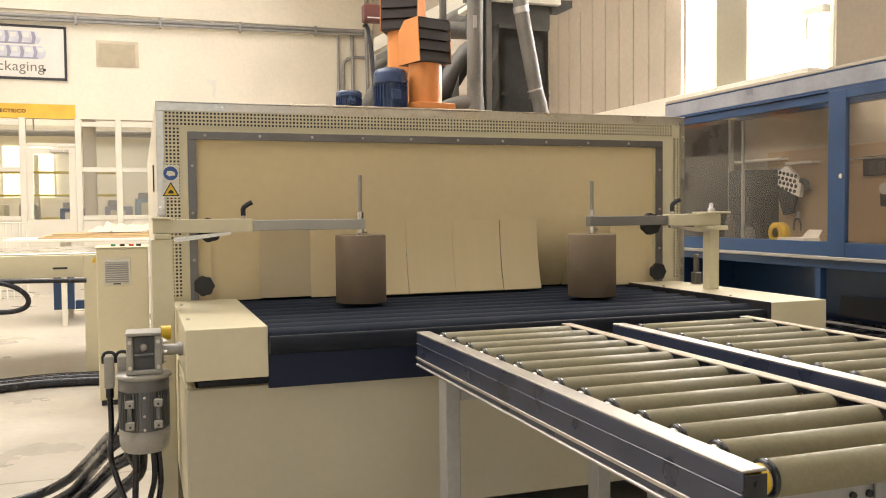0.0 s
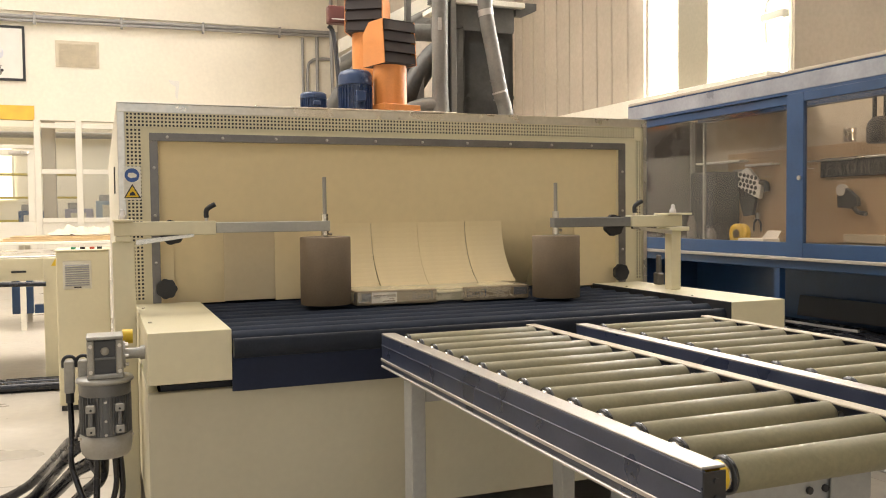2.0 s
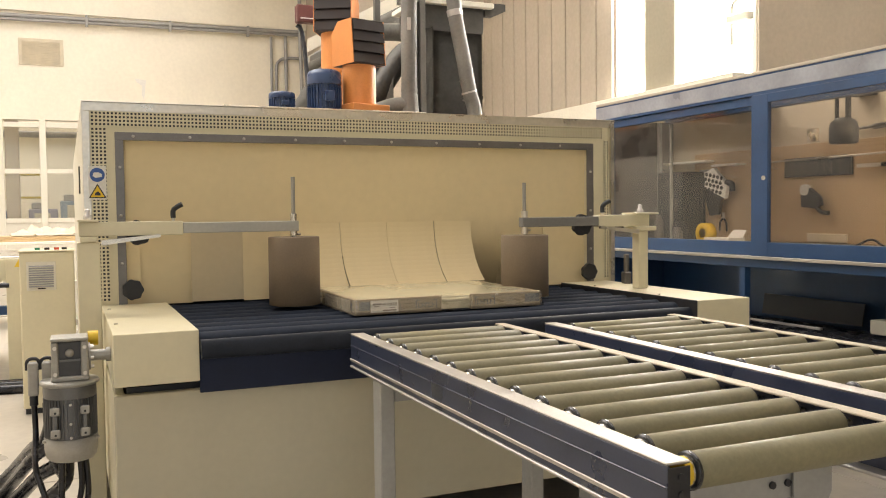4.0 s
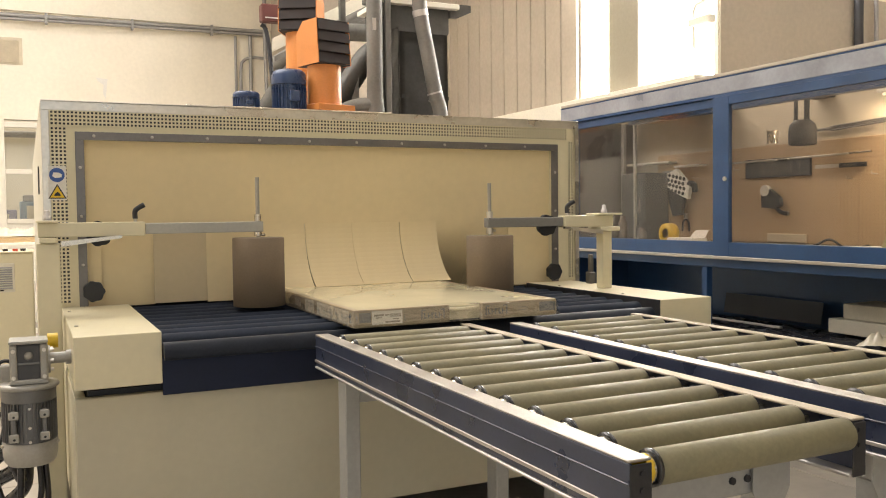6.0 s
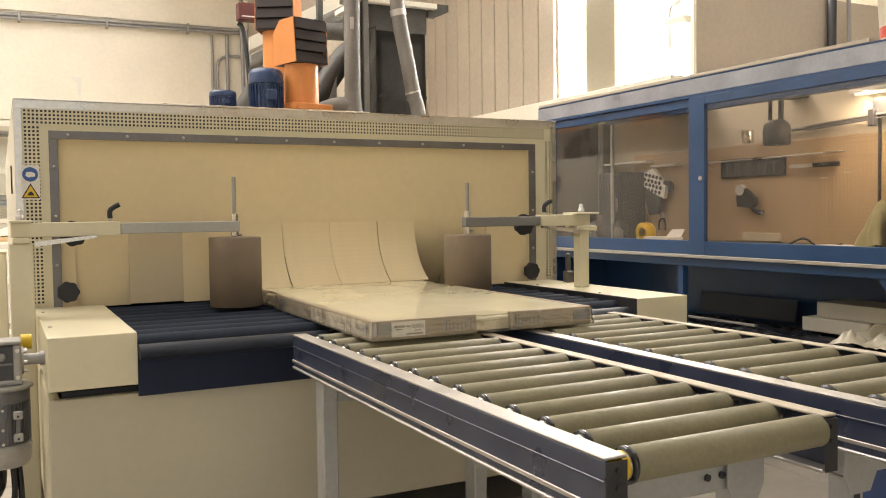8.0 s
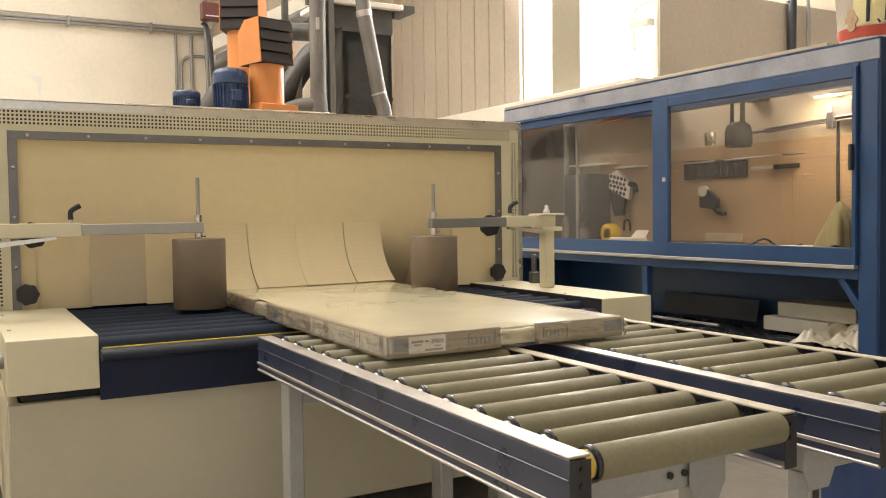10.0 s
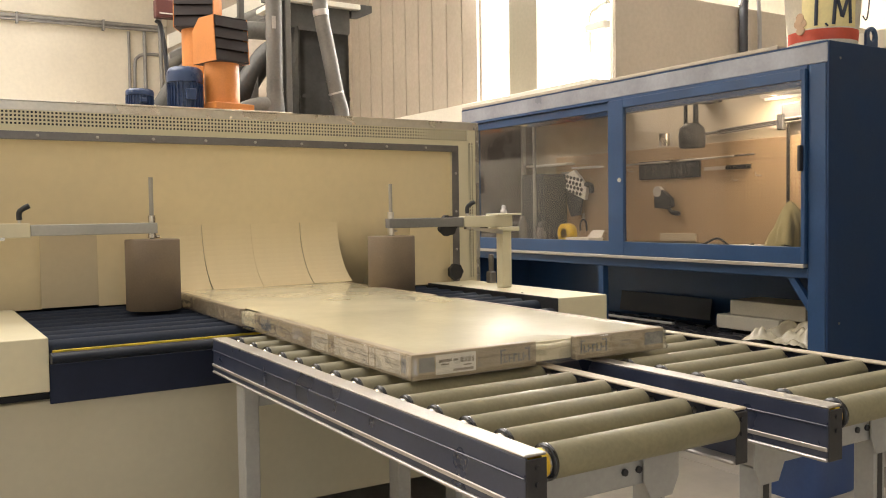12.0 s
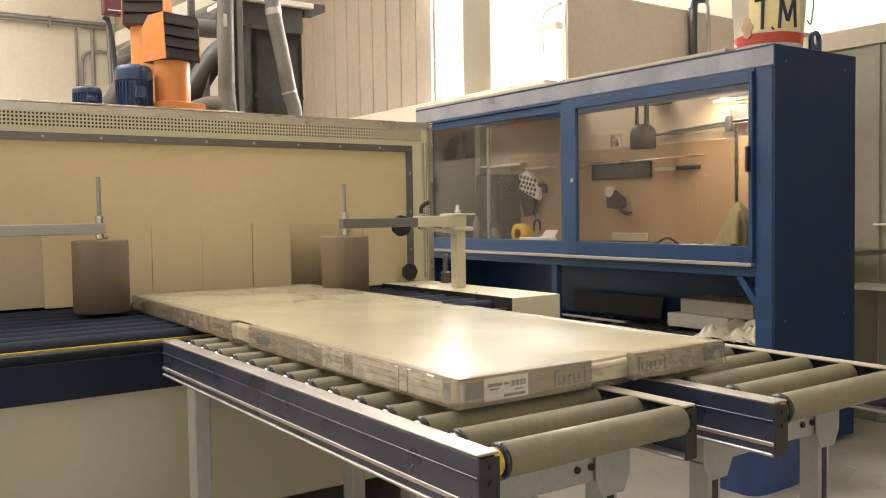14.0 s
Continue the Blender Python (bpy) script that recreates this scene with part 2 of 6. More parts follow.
# the unseen ceiling is opened wherever an added lamp hangs
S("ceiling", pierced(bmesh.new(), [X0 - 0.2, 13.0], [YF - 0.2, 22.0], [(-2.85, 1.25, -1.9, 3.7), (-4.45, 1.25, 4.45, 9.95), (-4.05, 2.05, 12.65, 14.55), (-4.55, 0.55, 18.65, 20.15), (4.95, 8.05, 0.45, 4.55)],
                     lambda bm, a, b, c, d: box(bm, a, b, c, d, ZC, ZC + 0.2)), PLASTER, "pale flat hall ceiling with openings made up for the added lamps", "ceiling")
S("wall_west", B(X0 - 0.2, X0, YF - 0.2, 22.0, 0, ZC), PLASTER, "cream plastered hall wall", "wall")
# the gate opening is made up to hold the added lamp
S("wall_south", pierced(bmesh.new(), [X0, 12.4], [0, ZC], [(-3.55, 1.55, 0.02, 3.95)], lambda bm, a, b, c, d: box(bm, a, b, YF - 0.2, YF, c, d)), PLASTER, "cream plastered hall wall with an opening made up for the added lamp", "wall")


# side wall with two tall windows parted by a column
def side_wall():
    t, ye = 0.2, 12.0
    bm = bmesh.new()
    box(bm, X1, X1 + t, 7.36, ye, 0, 2.36)
    box(bm, X1, X1 + t, 8.43, ye, 2.36, ZC)
    box(bm, X1, X1 + t, 6.19, 8.43, 5.9, ZC)
    box(bm, 4.2, X1, ye - 0.2, ye, 0, ZC)
    box(bm, 4.2, 4.4, ye, YB, 0, ZC)
    w = S("wall_east", bm, WALLGREY, "beige sheet-clad side wall with tall bright windows", "wall")
    for y0 in np.arange(8.47, 11.7, 0.343):
        bm = bmesh.new()
        box(bm, X1 - 0.042, X1 - 0.002, y0, y0 + 0.322, 1.66, ZC - 0.02, 0.008, 1)
        part("panel", bm, WALLGREY, w)
    S("trim_column", B(X1 - 0.02, X1 + 0.21, 7.371, 7.868, 0, ZC - 0.01, 0.014), OLIVEGREY, "beige steel column between the bright windows", "column")
    for i, (a, b) in enumerate(((7.868, 8.428), (6.224, 7.364))):
        win = S("window_%d" % (i + 1), B(X1 + 0.085, X1 + 0.14, a, b, 2.36, 5.9), WINDOWGLOW, "overexposed daylight window with white frame", "window")
        part("window_frame", B(X1 + 0.0, X1 + 0.08, a, a + 0.05, 2.36, 5.9), WHITEPAINT, win)
    return w


side_wall()


# back wall with a glazed office front
def back_wall():
    S("wall_north", B(X0, 9.0, YB, YB + 0.2, 2.72, ZC), PLASTER, "cream plastered end wall above a glazed partition", "wall")
    S("wall_north_base", B(0.45, 9.0, YB, YB + 0.2, 0, 2.72), PLASTER, "cream plastered end wall", "wall")
    S("trim_ledge", B(X0, 4.198, YB - 0.06, YB - 0.002, 4.5, 5.1), PLASTER, "cream wall band under the ceiling", "trim")
    g = empty("glazed_partition", pose(0, YB, 0), "white framed glazed office partition with a half-glass door", "partition", kind="structure")
    for x in (-7.0, -5.4, -3.9, -2.9, -1.83, -0.97, -0.33, 0.3):
        part("post", B(x - 0.05, x + 0.05, -0.04, 0.06, 0, 2.72, 0.006, 1), WHITEPAINT, g)
    for z in (2.63, 1.86, 1.04, 0.03):
        for a, b in ((-7, -5.4), (-5.4, -3.9), (-3.9, -2.9), (-2.9, -1.83), (-0.97, -0.33), (-0.33, 0.3)):
            part("rail", B(a + 0.05, b - 0.05, -0.03, 0.05, z - 0.04, z + 0.04, 0.006, 1), WHITEPAINT, g)
    for a, b in ((-7, -5.4), (-5.4, -3.9), (-3.9, -2.9), (-2.9, -1.83), (-0.97, -0.33), (-0.33, 0.3)):
        part("panel", B(a + 0.05, b - 0.05, 0.0, 0.03, 0.07, 1.0), WHITEPAINT, g)
        for z0, z1 in ((1.08, 1.82), (1.9, 2.59)):
            p = part("pane", B(a + 0.05, b - 0.05, 0.005, 0.011, z0, z1), CLEAR, g)
            p.visible_shadow = False
    d = S("door_1", B(-1.78, -1.02, YB - 0.02, YB + 0.02, 0.02, 1.02), WHITEPAINT, "white half-glass office door, closed", "door")
    for a, b, z0, z1 in ((-1.78, -1.68, 1.02, 2.22), (-1.13, -1.02, 1.02, 2.22), (-1.68, -1.13, 2.12, 2.22), (-1.78, -1.02, 2.24, 2.3)):
        part("door_frame", B(a, b, YB - 0.02, YB + 0.02, z0, z1, 0.004, 1), WHITEPAINT, d)
    p = part("pane", B(-1.68, -1.13, YB - 0.004, YB + 0.004, 1.02, 2.12), CLEAR, d)
    p.visible_shadow = False
    p = part("pane", B(-1.78, -1.02, YB - 0.004, YB + 0.004, 2.3, 2.6), CLEAR, d)
    p.visible_shadow = False
    part("door_closer", B(-1.4, -1.1, YB - 0.09, YB - 0.022, 2.14, 2.2, 0.01), STEEL, d)
    # room behind
    S("wall_far", B(X0, 4.0, 21.8, 22.0, 0, ZC), PLASTER, "pale wall of the room behind the partition", "wall")


back_wall()
# walls beside the blue guard
S("wall_recess", B(X1 + 0.35, 12.6, 6.19, 6.44, 0, 3.23), WALLGREY, "beige flat wall beside the windows", "wall")
S("wall_recess_end", B(X1, X1 + 0.3495, 6.188, 6.216, 2.361, 3.23), WALLGREY, "end of the beige wall beside the window", "wall")
S("wall_recess_far", B(X1 + 0.28, 12.6, 8.26, 8.54, 2.36, ZC), PLASTER, "cream wall behind the lower beige wall", "wall")
S("wall_partition", B(4.3, 4.45, -1.0, 2.66, 0, 2.0, 0.006, 1), PARTITION, "grey-beige partition wall behind the blue guard", "wall")
S("trim_partition", B(4.285, 4.2995, -1.0, 2.65, 1.9, 1.998, 0.003, 1), TOOLWALL, "pale capping strip along the partition wall", "trim")
S("trim_partition_joint", B(4.29, 4.2995, 2.275, 2.287, 0.0, 1.899), PARTITION, "cover strip over a joint of the partition wall", "trim")
S("wall_outer", B(12.4, 12.6, YF, 8.2, 0, ZC), PLASTER, "cream hall wall", "wall")


# ---- roller conveyors ----
# aluminium coloured greyer so that the top flange glares less
RAILTOP = mat("grey_aluminium_rail_top", (0.36, 0.335, 0.3), 0.48, 0.75, var=0.15, scale=12, fine=0.08)
DULLFLANGE = mat("dull_tan_flange", (0.42, 0.36, 0.27), 0.6, 0.0, var=0.12, scale=8)
CAPBLACK = mat("glossy_black_plastic", (0.018, 0.018, 0.02), 0.16, spec=0.6, var=0.2, scale=40)
RINGSTEEL = mat("bearing_ring_steel", (0.62, 0.6, 0.56), 0.14, 1.0, var=0.2, scale=40)


def conveyor(name, label, x0, y0, y1, right_skip=False):
    """A gravity roller track; x0 is its outer left side, y0 the end towards the camera."""
    W = 0.508
    g = empty(name, pose(x0, y0, 0), label, "roller conveyor", "roller conveyors")
    L = y1 - y0
    for sx, flip, s0, fw in ((0.0, 1, 0.0, 0.04), (W, -1, 0.022, 0.032)):
        def X(a, b):
            return (sx + a, sx + b) if flip > 0 else (sx - b, sx - a)
        bm = bmesh.new()
        box(bm, *X(0, 0.005), s0, L, 0.652, 0.74, 0.001, 1)
        rail = part("side_rail", bm, NAVY, g)
        part("top_flange", B(*X(-0.001, fw), s0, L, 0.7405, 0.745, 0.0015, 1), RAILTOP if flip > 0 else DULLFLANGE, rail, "aluminium top edge")
        part("lower_flange", B(*X(-0.004, 0.034), s0, L, 0.645, 0.6515, 0.002, 1), ALU, rail, "bright aluminium lower edge")
        part("slot_lip", B(*X(-0.004, -0.0005), s0, L, 0.664, 0.672, 0.001, 1), ALU, rail)
        part("slot_lip", B(*X(-0.003, -0.0005), s0, L, 0.708, 0.712, 0.001, 1), NAVY, rail)
        # black plate that paints the shade inside the rail's open end
        part("end_shade_plate", B(*X(-0.0005, fw - 0.002), s0 - 0.003, s0 - 0.0002, 0.646, 0.7385, 0.001, 1), BLACK, rail)
        for zz in (0.7, 0.725):
            part("screw", C((sx + flip * fw / 2, s0 - 0.006, zz), (sx + flip * fw / 2, s0 - 0.003, zz), 0.0045, n=10), BLACK, rail)
    pitch, n = 0.1062, 14
    first = None
    for i in range(n):
        y = 0.03 + i * pitch
        if first is None:
            bm = bmesh.new()
            lathe(bm, [(0.025, 0), (0.0275, 0.003), (0.0275, 0.402), (0.025, 0.405)], Matrix.Translation((0.066, y, 0.719)) @ Euler((0, radians(90), 0)).to_matrix().to_4x4(), 28)
            first = part("roller", bm, ROLLER, g)
            cap = part("bearing_cap", lathe(bmesh.new(), [(0.02, 0), (0.0285, 0.0015), (0.0292, 0.004), (0.0292, 0.0078), (0.0278, 0.0094)], Matrix.Translation((0.056, y, 0.719)) @ Euler((0, radians(90), 0)).to_matrix().to_4x4(), 24), CAPBLACK, first)
            cap2 = part("bearing_cap", C((0.4715, y, 0.719), (0.4755, y, 0.719), 0.022, n=20), BLACK, first)
            ring = part("bearing_ring", lathe(bmesh.new(), [(0.0225, -0.001), (0.0225, 0.003), (0.019, 0.006), (0.0125, 0.006), (0.011, 0.003)], Matrix.Translation((0.0558, y, 0.719)) @ Euler((0, radians(-90), 0)).to_matrix().to_4x4(), 20), RINGSTEEL, first, "bright steel bearing ring")
            ax = part("axle", C((0.0055, y, 0.719), (W - 0.0055, y, 0.719), 0.006, n=10), STEEL, first)
            col = part("collar", C((0.041, y, 0.719), (0.0555, y, 0.719), 0.0225, n=20), YELLOW, first, "yellow plastic collar")
        else:
            r = new("roller", first.data)
            r.parent = g
            r.matrix_basis = pose(0, i * pitch, 0)
            for c in (cap, cap2, ax, ring):
                k = new(c.name.split(".")[0], c.data)
                k.parent = r
    # legs with cross members; the far pair stands right under the rails
    for y, e in ((0.2, 0.0355), (L - 0.22, 0.0445)):
        cross = part("cross_beam", B(e, W - e, y - 0.025, y + 0.025, 0.585, 0.644, 0.003, 1), LEGGREY, g)
        for k in range(3):
            part("bolt", C((0.36 + 0.035 * k, y - 0.03, 0.615), (0.36 + 0.035 * k, y - 0.0255, 0.615), 0.007, n=8), BLACK, cross)
    for x in (0.06, W - 0.06):
        y = 0.2
        leg = part("leg", B(x - 0.02, x + 0.02, y - 0.025, y + 0.025, 0.03, 0.584, 0.003, 1), LEGGREY, g)
        part("foot_pad", C((x, y, 0.0), (x, y, 0.03), 0.035, 0.02, n=16), BLACK, leg)
        bm = bmesh.new()
        prism(bm, [(x - 0.045, y - 0.03, 0.645), (x + 0.045, y - 0.03, 0.645), (x + 0.045, y - 0.03, 0.59), (x + 0.027, y - 0.03, 0.555), (x - 0.027, y - 0.03, 0.555), (x - 0.045, y - 0.03, 0.59)], (0, -0.004, 0))
        part("bracket", bm, LEGGREY, leg)
        # no opening here: a black strip paints the shade in the channel
        part("slot", B(x - 0.009, x + 0.009, y - 0.0258, y - 0.0252, 0.06, 0.55), BLACK, leg, "black strip standing for the leg channel's shaded slot")
    for x in (0.023, W - 0.023):
        y = L - 0.22
        leg = part("leg", B(x - 0.021, x + 0.021, y - 0.03, y + 0.03, 0.03, 0.6435, 0.003, 1), LEGGREY, g)
        part("foot_pad", C((x, y, 0.0), (x, y, 0.03), 0.035, 0.02, n=16), BLACK, leg)
    return g


conveyor("roller_conveyor", "roller track with grey sleeves and navy side rails", 0.762, 0.96, 2.43)
conveyor("roller_conveyor", "second roller track with grey sleeves beside the first", 1.385, 0.90, 2.37)


# ---- shrink tunnel ----
NAVYSHEET = mat("navy_sheet_paint", (0.013, 0.019, 0.045), 0.45, spec=0.25, var=0.2, scale=6)
D = 3.45


def tunnel():
    g = empty("shrink_tunnel", pose(0, 0, 0), "cream sheet-metal shrink tunnel with cloth curtain over its exit", "shrink tunnel")
    zt = 1.525
    xl, xr = 0.063, 2.395
    # hood
    part("hood_side", B(xl, xl + 0.03, D, 7.6, 0.05, zt - 0.004), GREYCREAM, g)
    part("hood_side", B(xr - 0.03, xr, D, 7.6, 0.05, zt - 0.004), GREYCREAM, g)
    part("hood_top", B(xl, xr, D - 0.004, 7.6, zt - 0.004, zt, 0.001, 1), STEEL, g)
    part("hood_back", B(xl + 0.03, xr - 0.03, 7.57, 7.6, 0.05, zt - 0.004), GREYCREAM, g)
    # black plate outside the closed side, painting a vent slot's shade
    part("vent_slot_shade", B(xl - 0.006, xl - 0.001, 4.15, 4.2, 1.2, 1.32), BLACK, g)
    # front: cream sheet ring
    f = bmesh.new()
    for a in ((xl, 0.203, D, D + 0.03, 0.62, 1.525 - 0.005), (2.24, xr, D, D + 0.03, 0.62, 1.525 - 0.005), (0.203, 2.24, D, D + 0.03, 1.382, 1.525 - 0.005)):
        box(f, *a)
    front = part("front_frame", f, CREAM, g)
    part("top_strip", B(xl, xr, D - 0.003, D - 0.0005, 1.488, 1.5205, 0.001, 1), STEEL, g, "brushed steel strip")
    part("corner_strip", B(xl, xl + 0.026, D - 0.003, D - 0.0005, 0.62, 1.4875), STEEL, g)
    part("corner_strip", B(xr - 0.02, xr, D - 0.003, D - 0.0005, 0.62, 1.4875), STEEL, g)
    # dark clamp strips round the opening
    part("clamp_strip", B(0.175, 2.276, D - 0.006, D - 0.0005, 1.382, 1.412, 0.001, 1), DARKSTEEL, front, "dull steel clamp strip with bolts")
    part("clamp_strip", B(0.175, 0.2055, D - 0.006, D - 0.0005, 0.76, 1.3815, 0.001, 1), DARKSTEEL, front)
    part("clamp_strip", B(2.2395, 2.276, D - 0.006, D - 0.0005, 0.76, 1.3815, 0.001, 1), DARKSTEEL, front)
    bolt = None
    for x, z in [(0.24 + 0.206 * k, 1.397) for k in range(10)] + [(xx, 1.28 - 0.18 * k) for xx in (0.19, 2.258) for k in range(3)]:
        if bolt is None:
            bolt = part("bolt", lathe(bmesh.new(), [(0.006, 0), (0.006, 0.003), (0.003, 0.005), (0.0, 0.0052)], Euler((radians(90), 0, 0)).to_matrix().to_4x4(), 10), ALU, front, at=pose(x, D - 0.006, z))
        else:
            b = new("bolt", bolt.data)
            b.parent = front
            b.matrix_basis = pose(x, D - 0.006, z)
    # perforated strips: a sheet pierced by real square holes; a black sheet behind paints their shade
    def perforated(name, x0, z0, nx, nz, pitch, hole, skip=()):
        bm = bmesh.new()
        xs, zs = [x0], [z0]
        for i in range(nx):
            xs += [x0 + i * pitch + (pitch - hole) / 2, x0 + i * pitch + (pitch + hole) / 2]
        xs.append(x0 + nx * pitch)
        for i in range(nz):
            zs += [z0 + i * pitch + (pitch - hole) / 2, z0 + i * pitch + (pitch + hole) / 2]
        zs.append(z0 + nz * pitch)
        grid = [[bm.verts.new((x, D - 0.004, z)) for x in xs] for z in zs]
        for j in range(len(zs) - 1):
            for i in range(len(xs) - 1):
                if i % 2 == 1 and j % 2 == 1:
                    a, b, c, d = grid[j][i], grid[j][i + 1], grid[j + 1][i + 1], grid[j + 1][i]
                    q = [bm.verts.new(v.co + Vector((0, 0.0025, 0))) for v in (a, b, c, d)]
                    for m, n_ in ((0, 1), (1, 2), (2, 3), (3, 0)):
                        k = (a, b, c, d)
                        bm.faces.new((k[m], q[m], q[n_], k[n_]))
                    continue
                bm.faces.new((grid[j][i], grid[j][i + 1], grid[j + 1][i + 1], grid[j + 1][i]))
        p = part(name, bm, CREAM, front, "cream sheet with rows of small square holes")
        part("hole_shade_sheet", B(x0 + 0.001, x0 + nx * pitch - 0.001, D - 0.0013, D - 0.0006, z0 + 0.001, z0 + nz * pitch - 0.001), BLACK, p)
        return p
    perforated("perforated_strip", 0.092, 1.433, 162, 4, 0.0138, 0.0078)
    perforated("perforated_strip", 0.092, 0.78, 4, 47, 0.0138, 0.0078)
    perforated("perforated_strip", 2.335, 0.78, 2, 47, 0.0138, 0.0078)
    # black star knobs on the clamp strip
    for x, z in ((0.223, 0.823), (2.228, 0.815)):
        bm = bmesh.new()
        star = [((0.037 + 0.002 * math.cos(7 * a)) * math.cos(a), 0, (0.037 + 0.002 * math.cos(7 * a)) * math.sin(a)) for a in [2 * math.pi * k / 48 for k in range(48)]]
        prism(bm, star, (0, 0.022, 0))
        part("knob", bm, BLACK, g, "black star knob", at=pose(x, D - 0.05, z))
        part("knob_stem", C((x, D - 0.027, z), (x, D - 0.006, z), 0.012, n=12), BLACK, g)
    # lower machine body
    part("base_panel", B(0.113, 2.34, 2.6, 2.63, 0.16, 0.586, 0.003, 1), SHADEDBASE, g, "cream sheet-metal front panel, darkened in colour for shade")
    part("base_side", B(0.113, 0.143, 2.6305, 3.449, 0.16, 0.586, 0.002, 1), CREAM, g)
    part("base_side", B(2.31, 2.34, 2.6305, 3.449, 0.16, 0.586, 0.002, 1), CREAM, g)
    part("bed", B(0.15, 2.3, 2.64, 7.5, 0.5, 0.6), BLACK, g)
    for x in (0.16, 2.26):
        for y in (2.7, 3.4):
            lg = part("leg", B(x, x + 0.05, y, y + 0.05, 0.02, 0.5), BLACK, g)
            part("foot_pad", C((x + 0.025, y + 0.025, 0), (x + 0.025, y + 0.025, 0.02), 0.035, n=14), BLACK, lg)
    # end covers over the roller bearings
    for x0, x1, y0, zb in ((0.112, 0.346, 2.563, 0.617), (2.1, 2.343, 2.5, 0.66)):
        c = part("bearing_cover", B(x0, x1, y0, D - 0.008, zb, 0.767, 0.003, 2), CREAM, g, "cream sheet-metal cover box")
        for y in (y0 + 0.25, y0 + 0.7):
            part("screw", C((x0 + 0.02, y, 0.767), (x0 + 0.02, y, 0.771), 0.006, n=10), STEEL, c)
    # black driven rollers
    y = 2.632
    while y < 7.3:
        part("driven_roller", C((0.3465, y, 0.716), (2.094, y, 0.716), 0.0355, n=28), BLUEBLACK, g)
        y += 0.105
    part("front_beam", B(0.347, 2.09, 2.6, 2.62, 0.6, 0.66, 0.003, 1), BLUEBLACK, g)
    part("front_plate", B(0.347, 2.0995, 2.575, 2.583, 0.58, 0.69, 0.002, 1), NAVYSHEET, g, "flat navy sheet under the foremost roller")
    part("inner_cheek", B(2.0945, 2.0992, 2.5, D - 0.008, 0.645, 0.7672, 0.001, 1), BLACK, g)
    return g


TUNNEL = tunnel()


BAR_Y, BAR_Z, BAR_A, BAR_B, YEDGE = 2.535, 0.713, 0.029, 0.015, 0.7275
ROLLGLOSS = mat("polished_roller_rubber", (0.016, 0.02, 0.03), 0.45, spec=0.2, var=0.25, scale=10, fine=0.1)


def striped_roller():
    """The foremost shaft, shaped and timed to fit the camera's view: a flat bar with rounded edges that twice a turn
    lies low and bares the yellow edge behind it.
    """
    bm = bmesh.new()
    n, ends = 48, (-0.876, 0.87)
    rings = []
    for x in ends:
        rings.append([bm.verts.new((x, BAR_A * math.cos(2 * math.pi * k / n), BAR_B * math.sin(2 * math.pi * k / n))) for k in range(n)])
    for k in range(n):
        bm.faces.new((rings[0][k], rings[1][k], rings[1][(k + 1) % n], rings[0][(k + 1) % n])).smooth = True
    bm.faces.new(rings[0])
    bm.faces.new(rings[1][::-1])
    bmesh.ops.recalc_face_normals(bm, faces=bm.faces)
    part("yellow_edge", B(0.358, 1.3, 2.588, 2.594, 0.69, YEDGE, 0.002, 1), LINEYELLOW, TUNNEL, "worn yellow edge behind the turning bar")
    return part("turning_bar", bm, ROLLGLOSS, TUNNEL, "black flat turning bar with rounded edges", at=pose(1.223, BAR_Y, BAR_Z))


STRIPED = striped_roller()


# ---- lettering ----
def lettering(body, size, material, parent, name, place, bold=0.0, spread=1.0):
    """Words as a thin mesh in the x-z plane facing -y."""
    cu = bpy.data.curves.new("words", "FONT")
    cu.body, cu.size, cu.extrude, cu.align_x, cu.offset, cu.space_character = body, size, 0.0006, "CENTER", bold, spread
    tmp = bpy.data.objects.new("words", cu)
    me = bpy.data.meshes.new_from_object(tmp)
    bpy.data.objects.remove(tmp)
    for v in me.vertices:
        x, y, z = v.co
        v.co = (x, -z, y)
    me.materials.clear()
    me.materials.append(material)
    ob = new(name, me)
    ob.parent = parent
    ob.matrix_basis = place
    return ob


INK = mat("dark_ink", (0.03, 0.03, 0.035), 0.6)
INKGREY = mat("grey_print", (0.2, 0.17, 0.14), 0.7)
PAPER = mat("white_paper", (0.75, 0.72, 0.66), 0.6, var=0.05)


# ---- exit curtain ----
YC, ZH = 3.475, 1.06
XS = [0.06, 0.254, 0.446, 0.646, 0.85, 1.046, 1.253, 1.471, 1.65, 1.822, 2.02, 2.36]
MOVING = (4, 5, 6, 7)


def sheet(bm, x0, x1, prof, thick=0.003, waves=0.0, seed=0.0, nx=8):
    """A hanging cloth on the profile of (y, z), with slight waves."""
    rows = []
    for y, z in prof:
        row = []
        for i in range(nx + 1):
            u = i / nx
            row.append((x0 + (x1 - x0) * u, y + waves * math.sin(u * 5 + seed) * (ZH + 0.35 - z), z))
        rows.append(row)
    front = [[bm.verts.new(p) for p in r] for r in rows]
    back = [[bm.verts.new((p[0], p[1] + thick, p[2])) for p in r] for r in rows]
    for j in range(len(rows) - 1):
        for i in range(nx):
            f = bm.faces.new((front[j][i], front[j + 1][i], front[j + 1][i + 1], front[j][i + 1]))
            b = bm.faces.new((back[j][i], back[j][i + 1], back[j + 1][i + 1], back[j + 1][i]))
            f.smooth = b.smooth = True
        for i in (0, nx):
            bm.faces.new((front[j][i], back[j][i], back[j + 1][i], front[j + 1][i]))
    for i in range(nx):
        bm.faces.new((front[-1][i], back[-1][i], back[-1][i + 1], front[-1][i + 1]))
    bmesh.ops.recalc_face_normals(bm, faces=bm.faces)
    return bm


